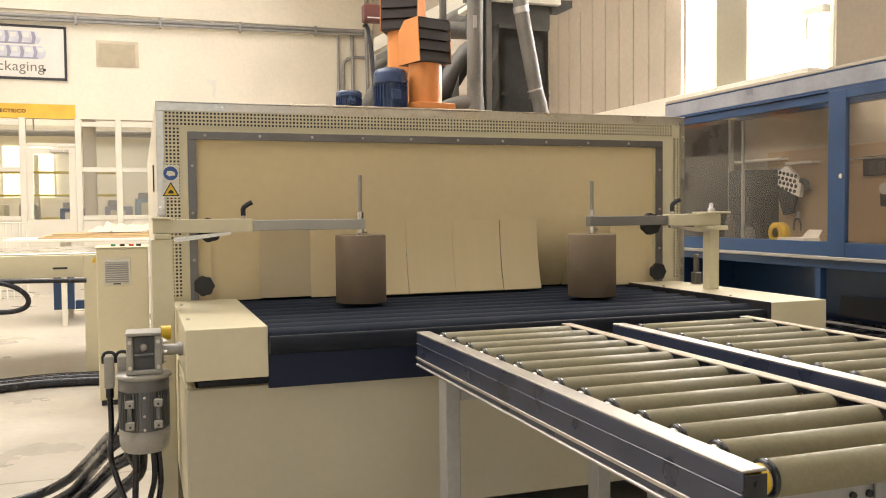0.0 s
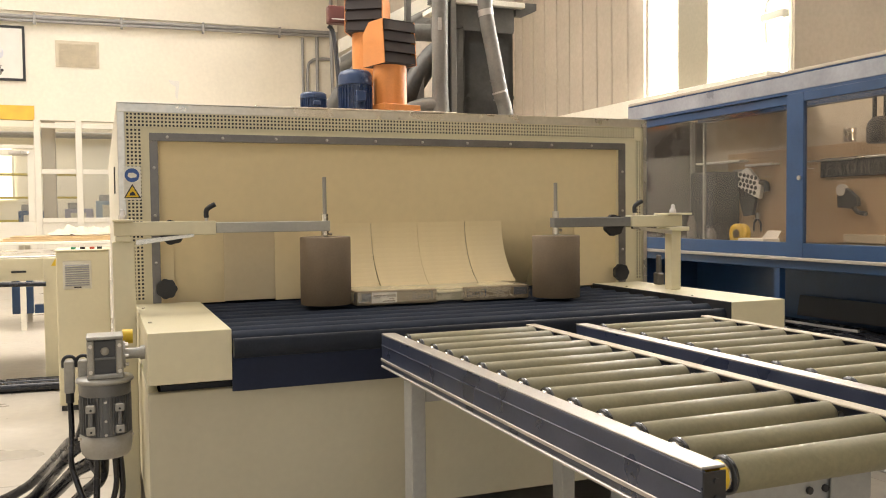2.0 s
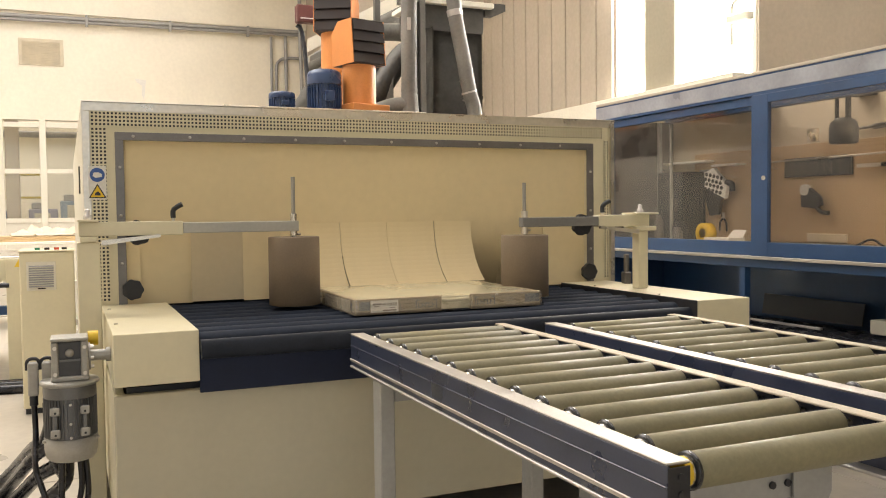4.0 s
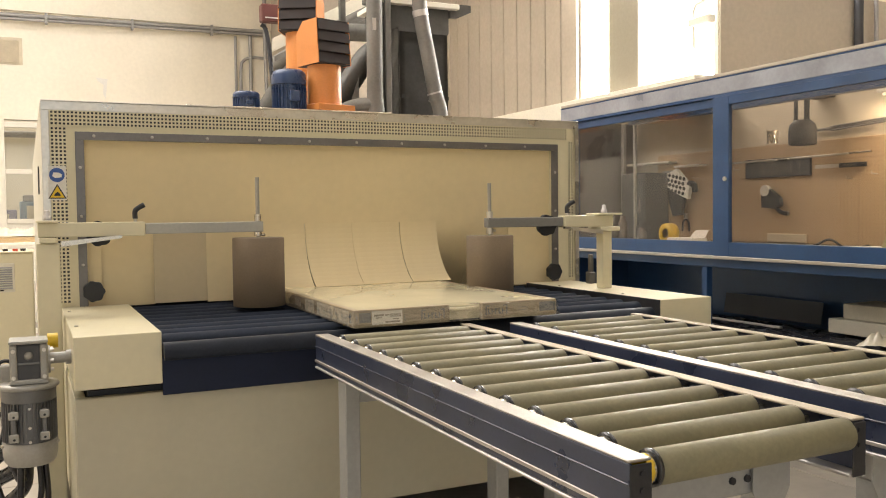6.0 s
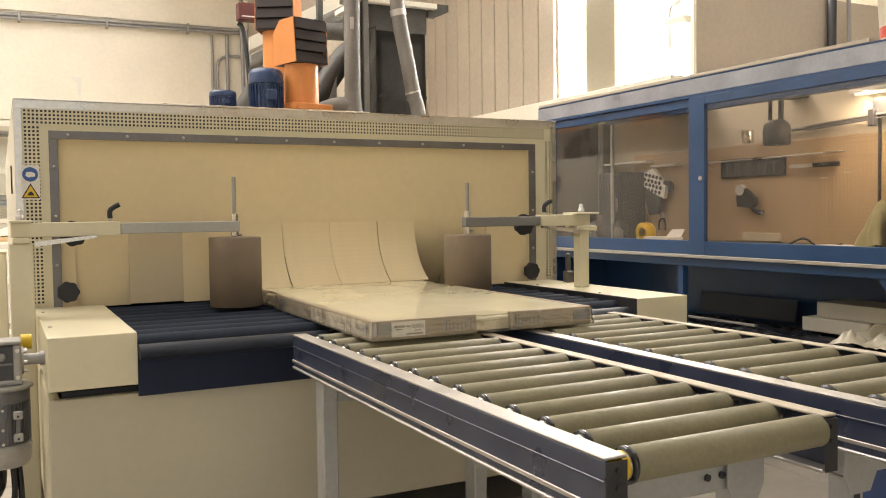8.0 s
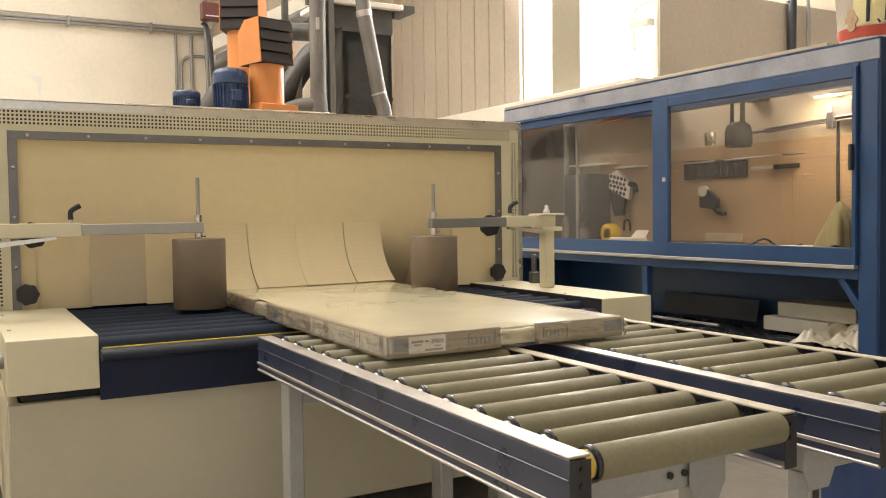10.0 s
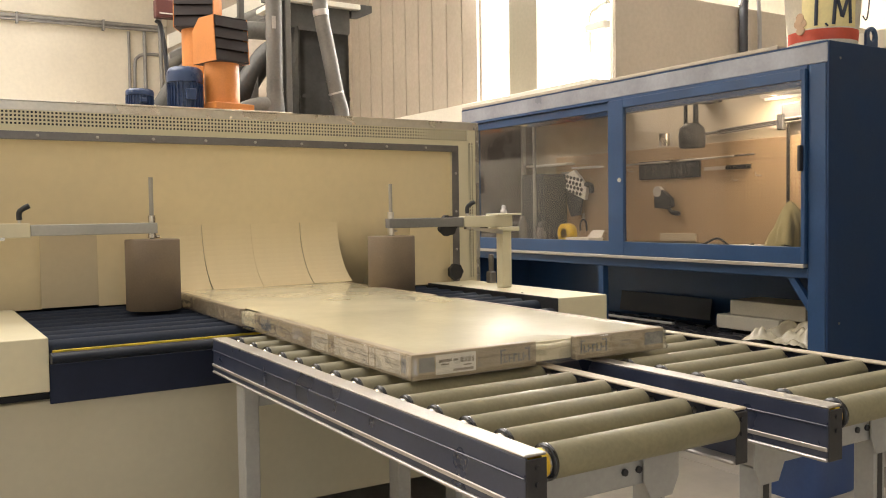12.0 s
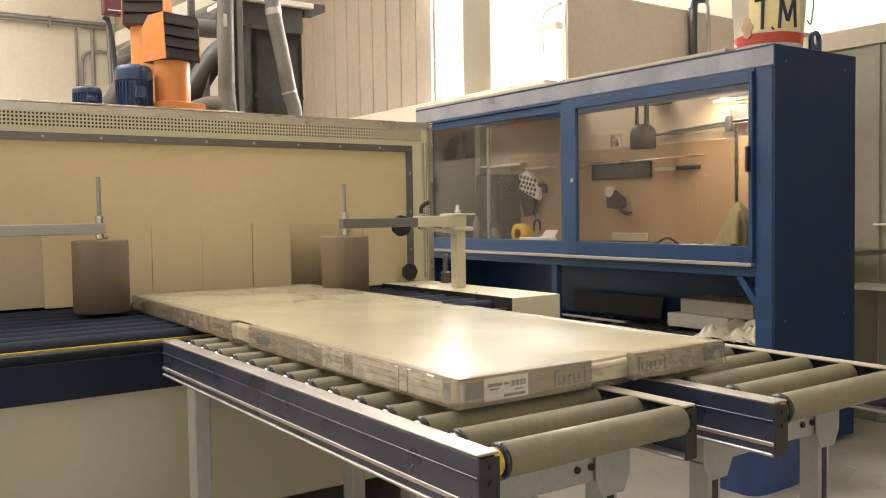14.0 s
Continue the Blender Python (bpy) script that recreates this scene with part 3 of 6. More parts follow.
CURTAIN2 = mat("greyed_curtain_cloth", (0.58, 0.48, 0.31), 0.7, var=0.06, scale=3, bump=0.06, bump_scale=500, fine=0.02)


def curtain():
    g = empty("exit_curtain", pose(0, 0, 0), "tan heat-proof cloth curtain slit into strips, hanging in the exit", "curtain")
    prof = [(YC - 0.012 + 0.012 * k / 10, 1.45 - (1.45 - ZH) * k / 10) for k in range(11)]
    part("valance", sheet(bmesh.new(), 0.1, 2.36, prof, waves=0.004, nx=60), CURTAIN, g, smooth=False)
    for i in range(len(XS) - 1):
        if i in MOVING:
            continue
        off = 0.004 if i % 2 else 0.0
        lean = (0.006, -0.01, 0.004, 0.008, 0, 0, 0, 0, -0.12, -0.1, 0.006)[i]
        zb = (0.76, 0.757, 0.762, 0.757, 0, 0, 0, 0.76, 0.757, 0.757, 0.757)[i]
        prof = [(YC + off * k / 8 - lean * (k / 8) ** 2, ZH - (ZH - zb) * k / 8) for k in range(9)]
        part("strip", sheet(bmesh.new(), XS[i] - 0.002, XS[i + 1] + 0.002, prof, waves=0.004, seed=i * 1.7), CURTAIN2 if i in (2,) else CURTAIN, g)


curtain()
NSEG, LSEG = 14, 0.02186
STRIPS = []


def moving_strip(i):
    g = empty("curtain_strip", pose((XS[i] + XS[i + 1]) / 2, YC + 0.0015, ZH), "tan cloth curtain strip that drapes over the passing package", "curtain", "curtain strips")
    w = (XS[i + 1] - XS[i]) / 2
    segs = []
    for k in range(NSEG):
        bm = bmesh.new()
        box(bm, -w + (0.0026 if i == 7 else 0.0016 if i == 5 else 0.0004), w - 0.0004, -0.0015, 0.0015, -LSEG, 0.0)
        segs.append(part("segment", bm, CURTAIN, g))
    STRIPS.append((i, segs))


for i in MOVING:
    moving_strip(i)


# ---- hold-down arms with cardboard rollers ----
def arm(name, label, post, cap, arm1, tip, side, rod_top, cylc, cylr, zcyl, hw, zpost, bar, knob):
    """post: x of the upright; cap: half the width of its cap; arm1: x where the slimmer bar starts; tip: x of the rod. side: 1 when the arm reaches to the right."""
    y = cylc[1]
    g = empty(name, pose(0, 0, 0), label, "guide arm", "guide arms")
    s = side
    part("upright", B(post - hw, post + hw, y - hw, y + hw, zpost, 1.0118 if zpost else 1.0115, 0.004, 2), CREAM, g)
    part("cap_plate", B(post - cap, post + cap, y - 0.05, y + 0.05, 1.08, 1.088, 0.002, 1), CREAM, g)
    part("pivot_nut", lathe(bmesh.new(), [(0.014, 0), (0.014, 0.014), (0.008, 0.016), (0.009, 0.03), (0.004, 0.036), (0, 0.036)], Matrix.Translation((post, y, 1.088)), 12), ALU, g)
    a, b = sorted((post - s * 0.03, arm1))
    part("outer_tube", B(a, b, y - 0.025, y + 0.025, 1.031, 1.0795, 0.003, 2), CREAM, g)
    a, b = sorted((arm1, tip + s * 0.016))
    part("inner_bar", B(a, b, y - 0.018, y + 0.018, 1.036, 1.074, 0.002, 1), bar, g, "grey painted sliding bar")
    hx = arm1 - s * 0.03
    k = part("clamp_lever", hose(bmesh.new(), [(hx, y, 1.09), (hx, y, 1.115), (hx + 0.012, y - 0.005, 1.128), (hx + 0.03, y - 0.01, 1.138)], 0.009), BLACK, g)
    part("lever_stem", C((hx, y, 1.0795), (hx, y, 1.095), 0.006, n=10), STEEL, k)
    st = [((0.043 + 0.002 * math.cos(7 * q)) * math.cos(q), 0, (0.043 + 0.002 * math.cos(7 * q)) * math.sin(q)) for q in [2 * math.pi * j / 48 for j in range(48)]]
    part("star_knob", prism(bmesh.new(), st, (0, 0.022, 0)), BLACK, g, at=pose(knob, y + 0.034, 1.04))
    part("knob_stem", C((knob, y + 0.0185, 1.05), (knob, y + 0.0335, 1.05), 0.012, n=12), STEEL, g)
    part("hinge_bar", prism(bmesh.new(), [(post + s * 0.04, y - 0.05, 1.0), (post + s * 0.23, y - 0.05, 1.025), (post + s * 0.23, y - 0.05, 1.035), (post + s * 0.04, y - 0.05, 1.018)], (0, 0.014, 0)), STEEL, g)
    part("bracket", B(post - cap + 0.008, post + cap - 0.008, y - 0.045, y + 0.045, 1.012, 1.0302, 0.003, 1), CREAM, g)
    part("rod", C((tip, y, 1.0), (tip, y, rod_top), 0.0075, n=14), ZINC, g)
    part("collar", C((tip, y, 1.0745), (tip, y, 1.1), 0.013, n=16), STEEL, g)
    part("collar", C((tip, y, zcyl[1] + 0.004), (tip, y, 1.0355), 0.014, n=16), STEEL, g)
    part("set_screw", C((tip + 0.014, y, 1.024), (tip + 0.026, y, 1.024), 0.005, n=8), STEEL, g)
    bm = bmesh.new()
    lathe(bm, [(0.012, zcyl[1]), (cylr - 0.003, zcyl[1]), (cylr, zcyl[1] - 0.003), (cylr, zcyl[0] + 0.002), (cylr - 0.004, zcyl[0]), (0.012, zcyl[0])], Matrix.Translation((tip, y, 0)), 48)
    part("cardboard_roller", bm, CARD, g, "brown cardboard guide roller")
    return g


# the right arm's bar: the same grey darkened in colour for its shade
SHADEDARM = mat("shaded_grey_arm", (0.2, 0.195, 0.185), 0.45, var=0.1, scale=6)
GREYARM = mat("grey_arm_paint", (0.42, 0.41, 0.37), 0.4, var=0.08, scale=6)
arm("guide_arm", "cream pivoting guide arm carrying a brown cardboard roller", 0.068, 0.034, 0.377, 0.775, 1, 1.236, (0.775, 3.16), 0.094, (0.763, 1.015), 0.036, 0.0, GREYARM, 0.232)
arm("guide_arm", "cream and grey guide arm with a brown cardboard roller", 2.228, 0.06, 2.01, 1.672, -1, 1.212, (1.672, 3.02), 0.094, (0.762, 1.005), 0.024, 0.7672, SHADEDARM, 1.967)
part("limit_switch", B(2.312, 2.332, 3.24, 3.262, 0.767, 0.9, 0.004, 1), DARKSTEEL, TUNNEL)
part("limit_switch", B(2.305, 2.338, 3.232, 3.27, 0.767, 0.82, 0.004, 1), DARKSTEEL, TUNNEL)


# safety stickers on the tunnel
def stickers():
    bm = bmesh.new()
    pts = [(0.026 * math.cos(2 * math.pi * k / 32), 0, 0.026 * math.sin(2 * math.pi * k / 32)) for k in range(32)]
    prism(bm, pts, (0, 0.001, 0))
    s = part("mandatory_sticker", bm, SIGNBLUE, TUNNEL, "round blue glove-wearing sticker", at=pose(0.111, D - 0.0065, 1.252))
    part("backing", B(0.081, 0.142, D - 0.0052, D - 0.0045, 1.16, 1.285), PAPER, TUNNEL)
    bm = bmesh.new()
    prism(bm, [(-0.016, 0, -0.004), (-0.012, 0, 0.009), (0.006, 0, 0.009), (0.017, 0, 0.002), (0.015, 0, -0.008), (-0.006, 0, -0.011)], (0, -0.0006, 0))
    part("pictogram", bm, PAPER, s, at=pose(0, -0.0004, 0))
    t = part("warning_sticker", prism(bmesh.new(), [(-0.031, 0, -0.024), (0.031, 0, -0.024), (0, 0, 0.03)], (0, 0.001, 0)), INK, TUNNEL, "yellow warning triangle sticker", at=pose(0.111, D - 0.0065, 1.19))
    part("field", prism(bmesh.new(), [(-0.024, 0, -0.020), (0.024, 0, -0.020), (0, 0, 0.022)], (0, -0.0006, 0)), YELLOW, t, at=pose(0, -0.0004, 0))
    part("pictogram", prism(bmesh.new(), [(-0.011, 0, -0.014), (0.011, 0, -0.014), (0.009, 0, -0.006), (0.001, 0, 0.001), (-0.008, 0, -0.005)], (0, -0.0006, 0)), INK, t, at=pose(0, -0.0012, 0))


SIGNBLUE = mat("sign_blue", (0.04, 0.1, 0.32), 0.4)
stickers()


# ---- gear motor ----
def gear_motor():
    g = empty("gear_motor", pose(-0.002, 2.72, 0), "grey cast gear motor hanging beside the roller bed", "gear motor")
    MG = MOTORGREY
    gb = part("gearbox", B(-0.036, 0.042, -0.038, 0.045, 0.63, 0.742, 0.006, 2), GEARDARK, g, "dark recessed gear case")
    for x0, x1 in ((-0.047, -0.027), (0.031, 0.052)):
        part("case_cheek", B(x0, x1, -0.05, 0.048, 0.628, 0.742, 0.006, 2), CASTLIGHT, gb, "pale cast cheek")
    part("case_top", B(-0.048, 0.053, -0.053, 0.049, 0.7425, 0.753, 0.004, 2), CASTLIGHT, gb)
    part("case_foot", B(-0.048, 0.053, -0.051, 0.049, 0.628, 0.642, 0.003, 1), CASTLIGHT, gb)
    part("cross_rib", B(-0.0265, 0.0305, -0.046, -0.0385, 0.684, 0.69, 0.001, 1), MG, gb)
    part("oil_plug", lathe(bmesh.new(), [(0.012, 0), (0.012, 0.004), (0.008, 0.008), (0, 0.0085)], Matrix.Translation((0.002, -0.0385, 0.708)) @ Euler((radians(90), 0, 0)).to_matrix().to_4x4(), 14), CASTLIGHT, gb)
    for x in (-0.037, 0.042):
        for z in (0.65, 0.725):
            part("bolt", C((x, -0.0565, z), (x, -0.0502, z), 0.0055, n=8), STEEL, gb)
    part("shaft_flange", C((0.0525, 0, 0.69), (0.058, 0, 0.69), 0.04, n=26), CASTLIGHT, g)
    for q in range(5):
        a = math.radians(-150 + 60 * q)
        part("flange_bolt", C((0.0582, 0.032 * math.sin(a), 0.69 + 0.032 * math.cos(a)), (0.067, 0.032 * math.sin(a), 0.69 + 0.032 * math.cos(a)), 0.005, n=8), STEEL, g)
    part("output_shaft", C((0.0585, 0, 0.692), (0.1145, 0, 0.692), 0.0165, n=20), CASTLIGHT, g)
    part("shaft_collar", C((0.1, 0, 0.692), (0.113, 0, 0.692), 0.021, n=20), CASTLIGHT, g)
    part("shaft_cap", C((0.053, 0.06, 0.735), (0.082, 0.06, 0.735), 0.022, n=16), YELLOW, g, "yellow plug cap")
    part("adapter_plate", lathe(bmesh.new(), [(0.0, 0.613), (0.074, 0.613), (0.081, 0.617), (0.081, 0.622), (0.077, 0.6275), (0.0, 0.6275)], Matrix(), 40), CASTLIGHT, g)
    part("neck", C((0, 0, 0.58), (0, 0, 0.6125), 0.072, n=36), MG, g)
    m = part("motor_body", C((0, 0, 0.462), (0, 0, 0.5798), 0.066, n=36), MG, g)
    for k in range(44):
        part("cooling_fin", B(-0.0011, 0.0011, 0.0655, 0.0725, 0.466, 0.577, 0), MG, m, at=pose(0, 0, 0, 0, 0, k * 360 / 44))
    for x in (-0.04, 0.038):
        part("foot_rail", B(x - 0.006, x + 0.006, -0.079, -0.05, 0.478, 0.56, 0.002, 1), MG, m)
        for z in (0.487, 0.55):
            lug = part("foot_lug", B(x - 0.013, x + 0.013, -0.086, -0.0795, z - 0.012, z + 0.012, 0.003, 1), CASTLIGHT, m)
            # black disc on the lug, painting the dark of a bolt hole
            part("lug_hole_shade", C((x, -0.0868, z - 0.003), (x, -0.0862, z - 0.003), 0.0035, n=8), BLACK, lug)
    for z in (0.47, 0.51, 0.565):
        part("seam_screw", C((0.0, -0.078, z), (0.0, -0.072, z), 0.004, n=8), STEEL, m)
    bm = bmesh.new()
    lathe(bm, [(0.0, 0.392), (0.045, 0.392), (0.06, 0.396), (0.068, 0.406), (0.072, 0.425), (0.0735, 0.461), (0.0, 0.461)], Matrix(), 36)
    cowl = part("fan_cowl", bm, COWLGREY, g, "pale grey fan cowl")
    for a in (-160, -20):
        part("cowl_screw", C((0.073 * math.cos(radians(a)), 0.073 * math.sin(radians(a)), 0.456), (0.08 * math.cos(radians(a)), 0.08 * math.sin(radians(a)), 0.456), 0.005, n=8), STEEL, cowl)


GEARDARK = mat("dark_gear_case", (0.075, 0.075, 0.078), 0.5, 0.2, var=0.2, scale=20, bump=0.06, bump_scale=200)
CASTLIGHT = mat("pale_cast_aluminium", (0.36, 0.345, 0.31), 0.42, 0.35, var=0.15, scale=14, bump=0.06, bump_scale=220)
COWLGREY = mat("grey_cowl_paint", (0.36, 0.34, 0.3), 0.42, var=0.08, scale=9)
MOTORGREY = mat("grey_cast_aluminium", (0.17, 0.168, 0.165), 0.42, 0.4, var=0.15, scale=14, bump=0.08, bump_scale=200)
gear_motor()


def cables():
    runs = [
        ([(-0.04, 2.86, 0.5), (-0.06, 2.93, 0.4), (-0.115, 3.03, 0.33), (-0.19, 3.3, 0.185), (-0.26, 3.38, 0.09), (-0.38, 3.42, 0.03), (-0.6, 3.28, 0.022), (-1.5, 2.8, 0.022)], 0.021),
        ([(-0.03, 2.88, 0.46), (-0.04, 2.95, 0.33), (-0.1, 3.05, 0.265), (-0.18, 3.25, 0.14), (-0.28, 3.32, 0.05), (-0.42, 3.26, 0.026), (-0.7, 3.05, 0.024), (-1.6, 2.5, 0.024)], 0.023),
        ([(-0.02, 2.87, 0.42), (-0.02, 2.93, 0.28), (-0.07, 3.02, 0.2), (-0.16, 3.18, 0.09), (-0.3, 3.3, 0.025), (-0.55, 3.05, 0.022), (-1.4, 2.4, 0.022)], 0.021),
        ([(-0.05, 2.84, 0.52), (-0.075, 2.9, 0.42), (-0.12, 3.08, 0.35), (-0.205, 3.42, 0.19), (-0.29, 3.54, 0.09), (-0.42, 3.58, 0.03), (-0.7, 3.45, 0.02), (-1.6, 3.0, 0.02)], 0.018),
        ([(-0.1, 2.79, 0.55), (-0.098, 2.79, 0.46), (-0.1, 2.74, 0.38), (-0.085, 2.72, 0.32), (-0.05, 2.7, 0.2), (-0.05, 2.72, 0.06), (-0.1, 2.78, 0.010), (-0.4, 2.8, 0.010)], 0.0085),
        ([(-0.062, 2.79, 0.55), (-0.06, 2.8, 0.45), (-0.05, 2.86, 0.36), (-0.03, 2.9, 0.3)], 0.016),
        ([(-0.028, 2.72, 0.39), (-0.034, 2.72, 0.25), (-0.04, 2.75, 0.1), (-0.06, 2.9, 0.012), (-0.3, 3.1, 0.012)], 0.0095),
        ([(0.02, 2.72, 0.39), (0.022, 2.73, 0.3), (0.0, 2.75, 0.2), (-0.01, 2.78, 0.08), (-0.02, 3.0, 0.012), (-0.3, 3.25, 0.012)], 0.0085),
        ([(0.035, 2.73, 0.39), (0.04, 2.74, 0.28), (0.022, 2.78, 0.17), (0.01, 2.82, 0.06), (0.0, 3.0, 0.010), (-0.3, 3.4, 0.010)], 0.0085),
    ]
    for pts, r in runs:
        tagged(part("cable", hose(bmesh.new(), pts, r, 12), BLACKCABLE), "black sheathed machine cable trailing over the floor", "cable", "floor cables")
    for y, r in ((5.95, 0.03), (6.1, 0.028), (6.22, 0.022)):
        tagged(part("cable", hose(bmesh.new(), [(-0.15, y, r), (-0.6, y + 0.05, r), (-1.2, y - 0.05, r), (-3.0, y + 0.2, r)], r, 12), BLACKCABLE), "thick black cable lying on the concrete floor", "cable", "floor cables")
    for x in (-0.1, -0.062):
        c = empty("cable_connector", pose(x, 2.79, 0), "grey cable connector housing by the gear motor", "connector", "connectors")
        part("housing", B(-0.0145, 0.0145, -0.02, 0.02, 0.575, 0.672, 0.005, 2), COWLGREY, c)
        part("latch", hose(bmesh.new(), [(-0.0165, 0, 0.65), (-0.0165, 0, 0.672), (-0.008, 0, 0.682), (0.008, 0, 0.682), (0.0165, 0, 0.672), (0.0165, 0, 0.65)], 0.005, 8, 5), BLACK, c)
        part("gland", C((0, 0, 0.545), (0, 0, 0.5748), 0.012, n=14), BLACK, c)


BLACKCABLE = mat("black_cable_sheath", (0.012, 0.012, 0.016), 0.24, spec=0.5, var=0.2, scale=20)
cables()


# ---- the packaged door that travels out ----
FILM = mat("film_wrapped_white_board", (0.67, 0.61, 0.42), 0.21, var=0.03, scale=3, bump=0.02, bump_scale=4, fine=0.02, coat=0.5, rough_var=0.06)
BOXCARD = mat("pale_brown_carton", (0.29, 0.225, 0.14), 0.55, var=0.16, scale=10, bump=0.08, bump_scale=30, coat=0.5)
SHRINK = glass("shrink_film", (0.97, 0.96, 0.94), 0.08, 0.14, 0.2)
PL, PWD, PT = 2.07, 0.715, 0.055


def package():
    """Origin: bottom centre of the leading edge; it travels towards -y."""
    g = empty("packaged_door", pose(1.241, 3.5, 0.752), "shrink-wrapped white door panel with brown carton edge guards", "package")
    w = PWD / 2
    # the wrapped board; its film dips towards the gap between the two front guards, shaped to catch the window's glare
    bm = B(-w + 0.0225, w - 0.0225, 0.0225, PL - 0.0225, 0.004, PT - 0.006, 0.001, 1)
    cols = [-w + 0.0225 + (PWD - 0.045) * k / 44 for k in range(45)]
    lines = [0.0225 + (PL - 0.045) * (k / 60) ** 1.8 for k in range(61)]
    top = [[bm.verts.new((x, y, PT - 0.0015 - 0.009 * math.exp(-((x - 0.03) / 0.13) ** 2) * math.exp(-(y - 0.02) / 0.15) + 0.0006 * math.sin(9 * x + 3 * y) * math.sin(5 * y + 1))) for x in cols] for y in lines]
    for r0, r1 in zip(top, top[1:]):
        for k in range(44):
            bm.faces.new((r0[k], r0[k + 1], r1[k + 1], r1[k])).smooth = True
    rim = [(top[0][k], top[0][k + 1]) for k in range(44)]
    for p, q in rim:
        a0, b0 = bm.verts.new((p.co.x, p.co.y - 0.0005, 0.03)), bm.verts.new((q.co.x, q.co.y - 0.0005, 0.03))
        bm.faces.new((a0, b0, q, p))
    part("door_panel", bm, FILM, g)
    def guard(x0, x1, y0, y1):
        bm = bmesh.new()
        box(bm, x0, x1, y0, y1, 0.0, PT, 0.004, 2)
        return part("carton_guard", bm, BOXCARD, g, "brown carton edge guard with printed marks")
    a = guard(-w, -w + 0.32, 0.0, 0.022)
    b = guard(w - 0.28, w, 0.0, 0.022)
    c = guard(-w, -w + 0.022, 0.0222, 0.95)
    d = guard(-w, -w + 0.022, 1.08, PL)
    e = guard(w - 0.022, w, 0.0222, 0.95)
    guard(w - 0.022, w, 1.08, PL)
    guard(-w + 0.0222, w - 0.0222, PL - 0.022, PL)
    # bare board that bulges where the guards leave a gap
    part("film_roll", hose(bmesh.new(), [(-w + 0.325, 0.02, PT - 0.016), (0.0, 0.018, PT - 0.019), (w - 0.285, 0.02, PT - 0.016)], 0.007, 10, 6), FILM, g, "puckered roll of film over the bare edge")
    for sx in (-1, 1):
        x0, x1 = sorted((sx * (w - 0.003), sx * (w - 0.0222)))
        part("film_bridge", B(x0, x1, 0.952, 1.078, 0.006, PT - 0.007, 0.006, 2), FILM, g, "pale film stretched over a gap between guards")
    # label and prints
    lab = part("label", B(-w + 0.057, -w + 0.157, -0.0008, -0.0002, 0.008, 0.049), PAPER, a, "white paper shipping label")
    for x0, x1, z0, z1 in ((0.064, 0.096, 0.033, 0.039), (0.07, 0.09, 0.027, 0.03), (0.1, 0.112, 0.034, 0.038), (0.125, 0.145, 0.022, 0.0245), (0.1, 0.15, 0.012, 0.017)):
        part("print_bar", B(-w + x0, -w + x1, -0.0014, -0.0009, z0, z1), INKGREY, lab)
    for k in range(12):
        x = 0.116 + 0.003 * k
        part("print_bar", B(-w + x, -w + x + (0.002 if k % 3 else 0.0012), -0.0014, -0.0009, 0.029, 0.04), INKGREY, lab)
    part("print_arrow", prism(bmesh.new(), [(-w + 0.161, -0.001, 0.014), (-w + 0.171, -0.001, 0.014), (-w + 0.164, -0.001, 0.036)], (0, 0.0008, 0)), INKGREY, a)
    for host, x in ((a, -w + 0.221), (b, w - 0.268)):
        # bracketed line of print
        for q0, q1, z0, z1 in ((0.0, 0.004, 0.014, 0.045), (0.0, 0.014, 0.041, 0.045), (0.076, 0.08, 0.014, 0.045), (0.066, 0.08, 0.041, 0.045)):
            part("print_bar", B(x + q0, x + q1, -0.0011, -0.0002, z0, z1), DARKPRINT, host)
        for k in range(5):
            part("print_bar", B(x + 0.009 + 0.0128 * k, x + 0.0125 + 0.0128 * k, -0.0011, -0.0002, 0.016, 0.034), DARKPRINT, host)
            part("print_bar", B(x + 0.0127 + 0.0128 * k, x + 0.0185 + 0.0128 * k, -0.0011, -0.0002, 0.016 + 0.007 * (k % 3), 0.02 + 0.007 * (k % 3)), DARKPRINT, host)
    for x0, x1, z0, z1 in ((-0.141, -0.116, 0.023, 0.026), (-0.141, -0.116, 0.032, 0.035), (-0.144, -0.141, 0.0235, 0.0345), (-0.116, -0.113, 0.0235, 0.0345)):
        part("print_bar", B(w + x0, w + x1, -0.0011, -0.0002, z0, z1), INKGREY, b)
    for host, x0, x1 in ((a, -w + 0.017, -w + 0.054), (b, w - 0.066, w - 0.006)):
        part("print_field", B(x0, x1, -0.0011, -0.0002, 0.016, 0.046), DARKPRINT, host, "dark printed square")
    for y0, y1, mm in ((0.024, 0.042, DARKPRINT), (0.575, 0.645, CARDPRINT), (0.81, 0.885, DARKPRINT)):
        part("print_field", B(-w - 0.0011, -w - 0.0002, y0, y1, 0.014, 0.044), mm, c)
    part("print_field", B(-w - 0.0011, -w - 0.0002, 1.9, 1.97, 0.014, 0.042), DARKPRINT, d)
    for y0, y1 in ((0.047, 0.158), (0.166, 0.19), (0.197, 0.375), (0.415, 0.516)):
        lb = part("label", B(-w - 0.0011, -w - 0.0002, y0, y1, 0.007, 0.048), LABELPAPER, c, "white paper label")
        for k in range(3):
            part("print_bar", B(-w - 0.0017, -w - 0.0012, y0 + 0.006, y0 + 0.006 + (y1 - y0) * (0.75 - 0.2 * k), 0.036 - 0.011 * k, 0.039 - 0.011 * k), CARDPRINT, lb)
    # puckered film skirt round the edge
    rng = random.Random(4)
    n = 150
    per = [(-w, PL), (-w, 0), (w, 0), (w, PL)]
    line = []
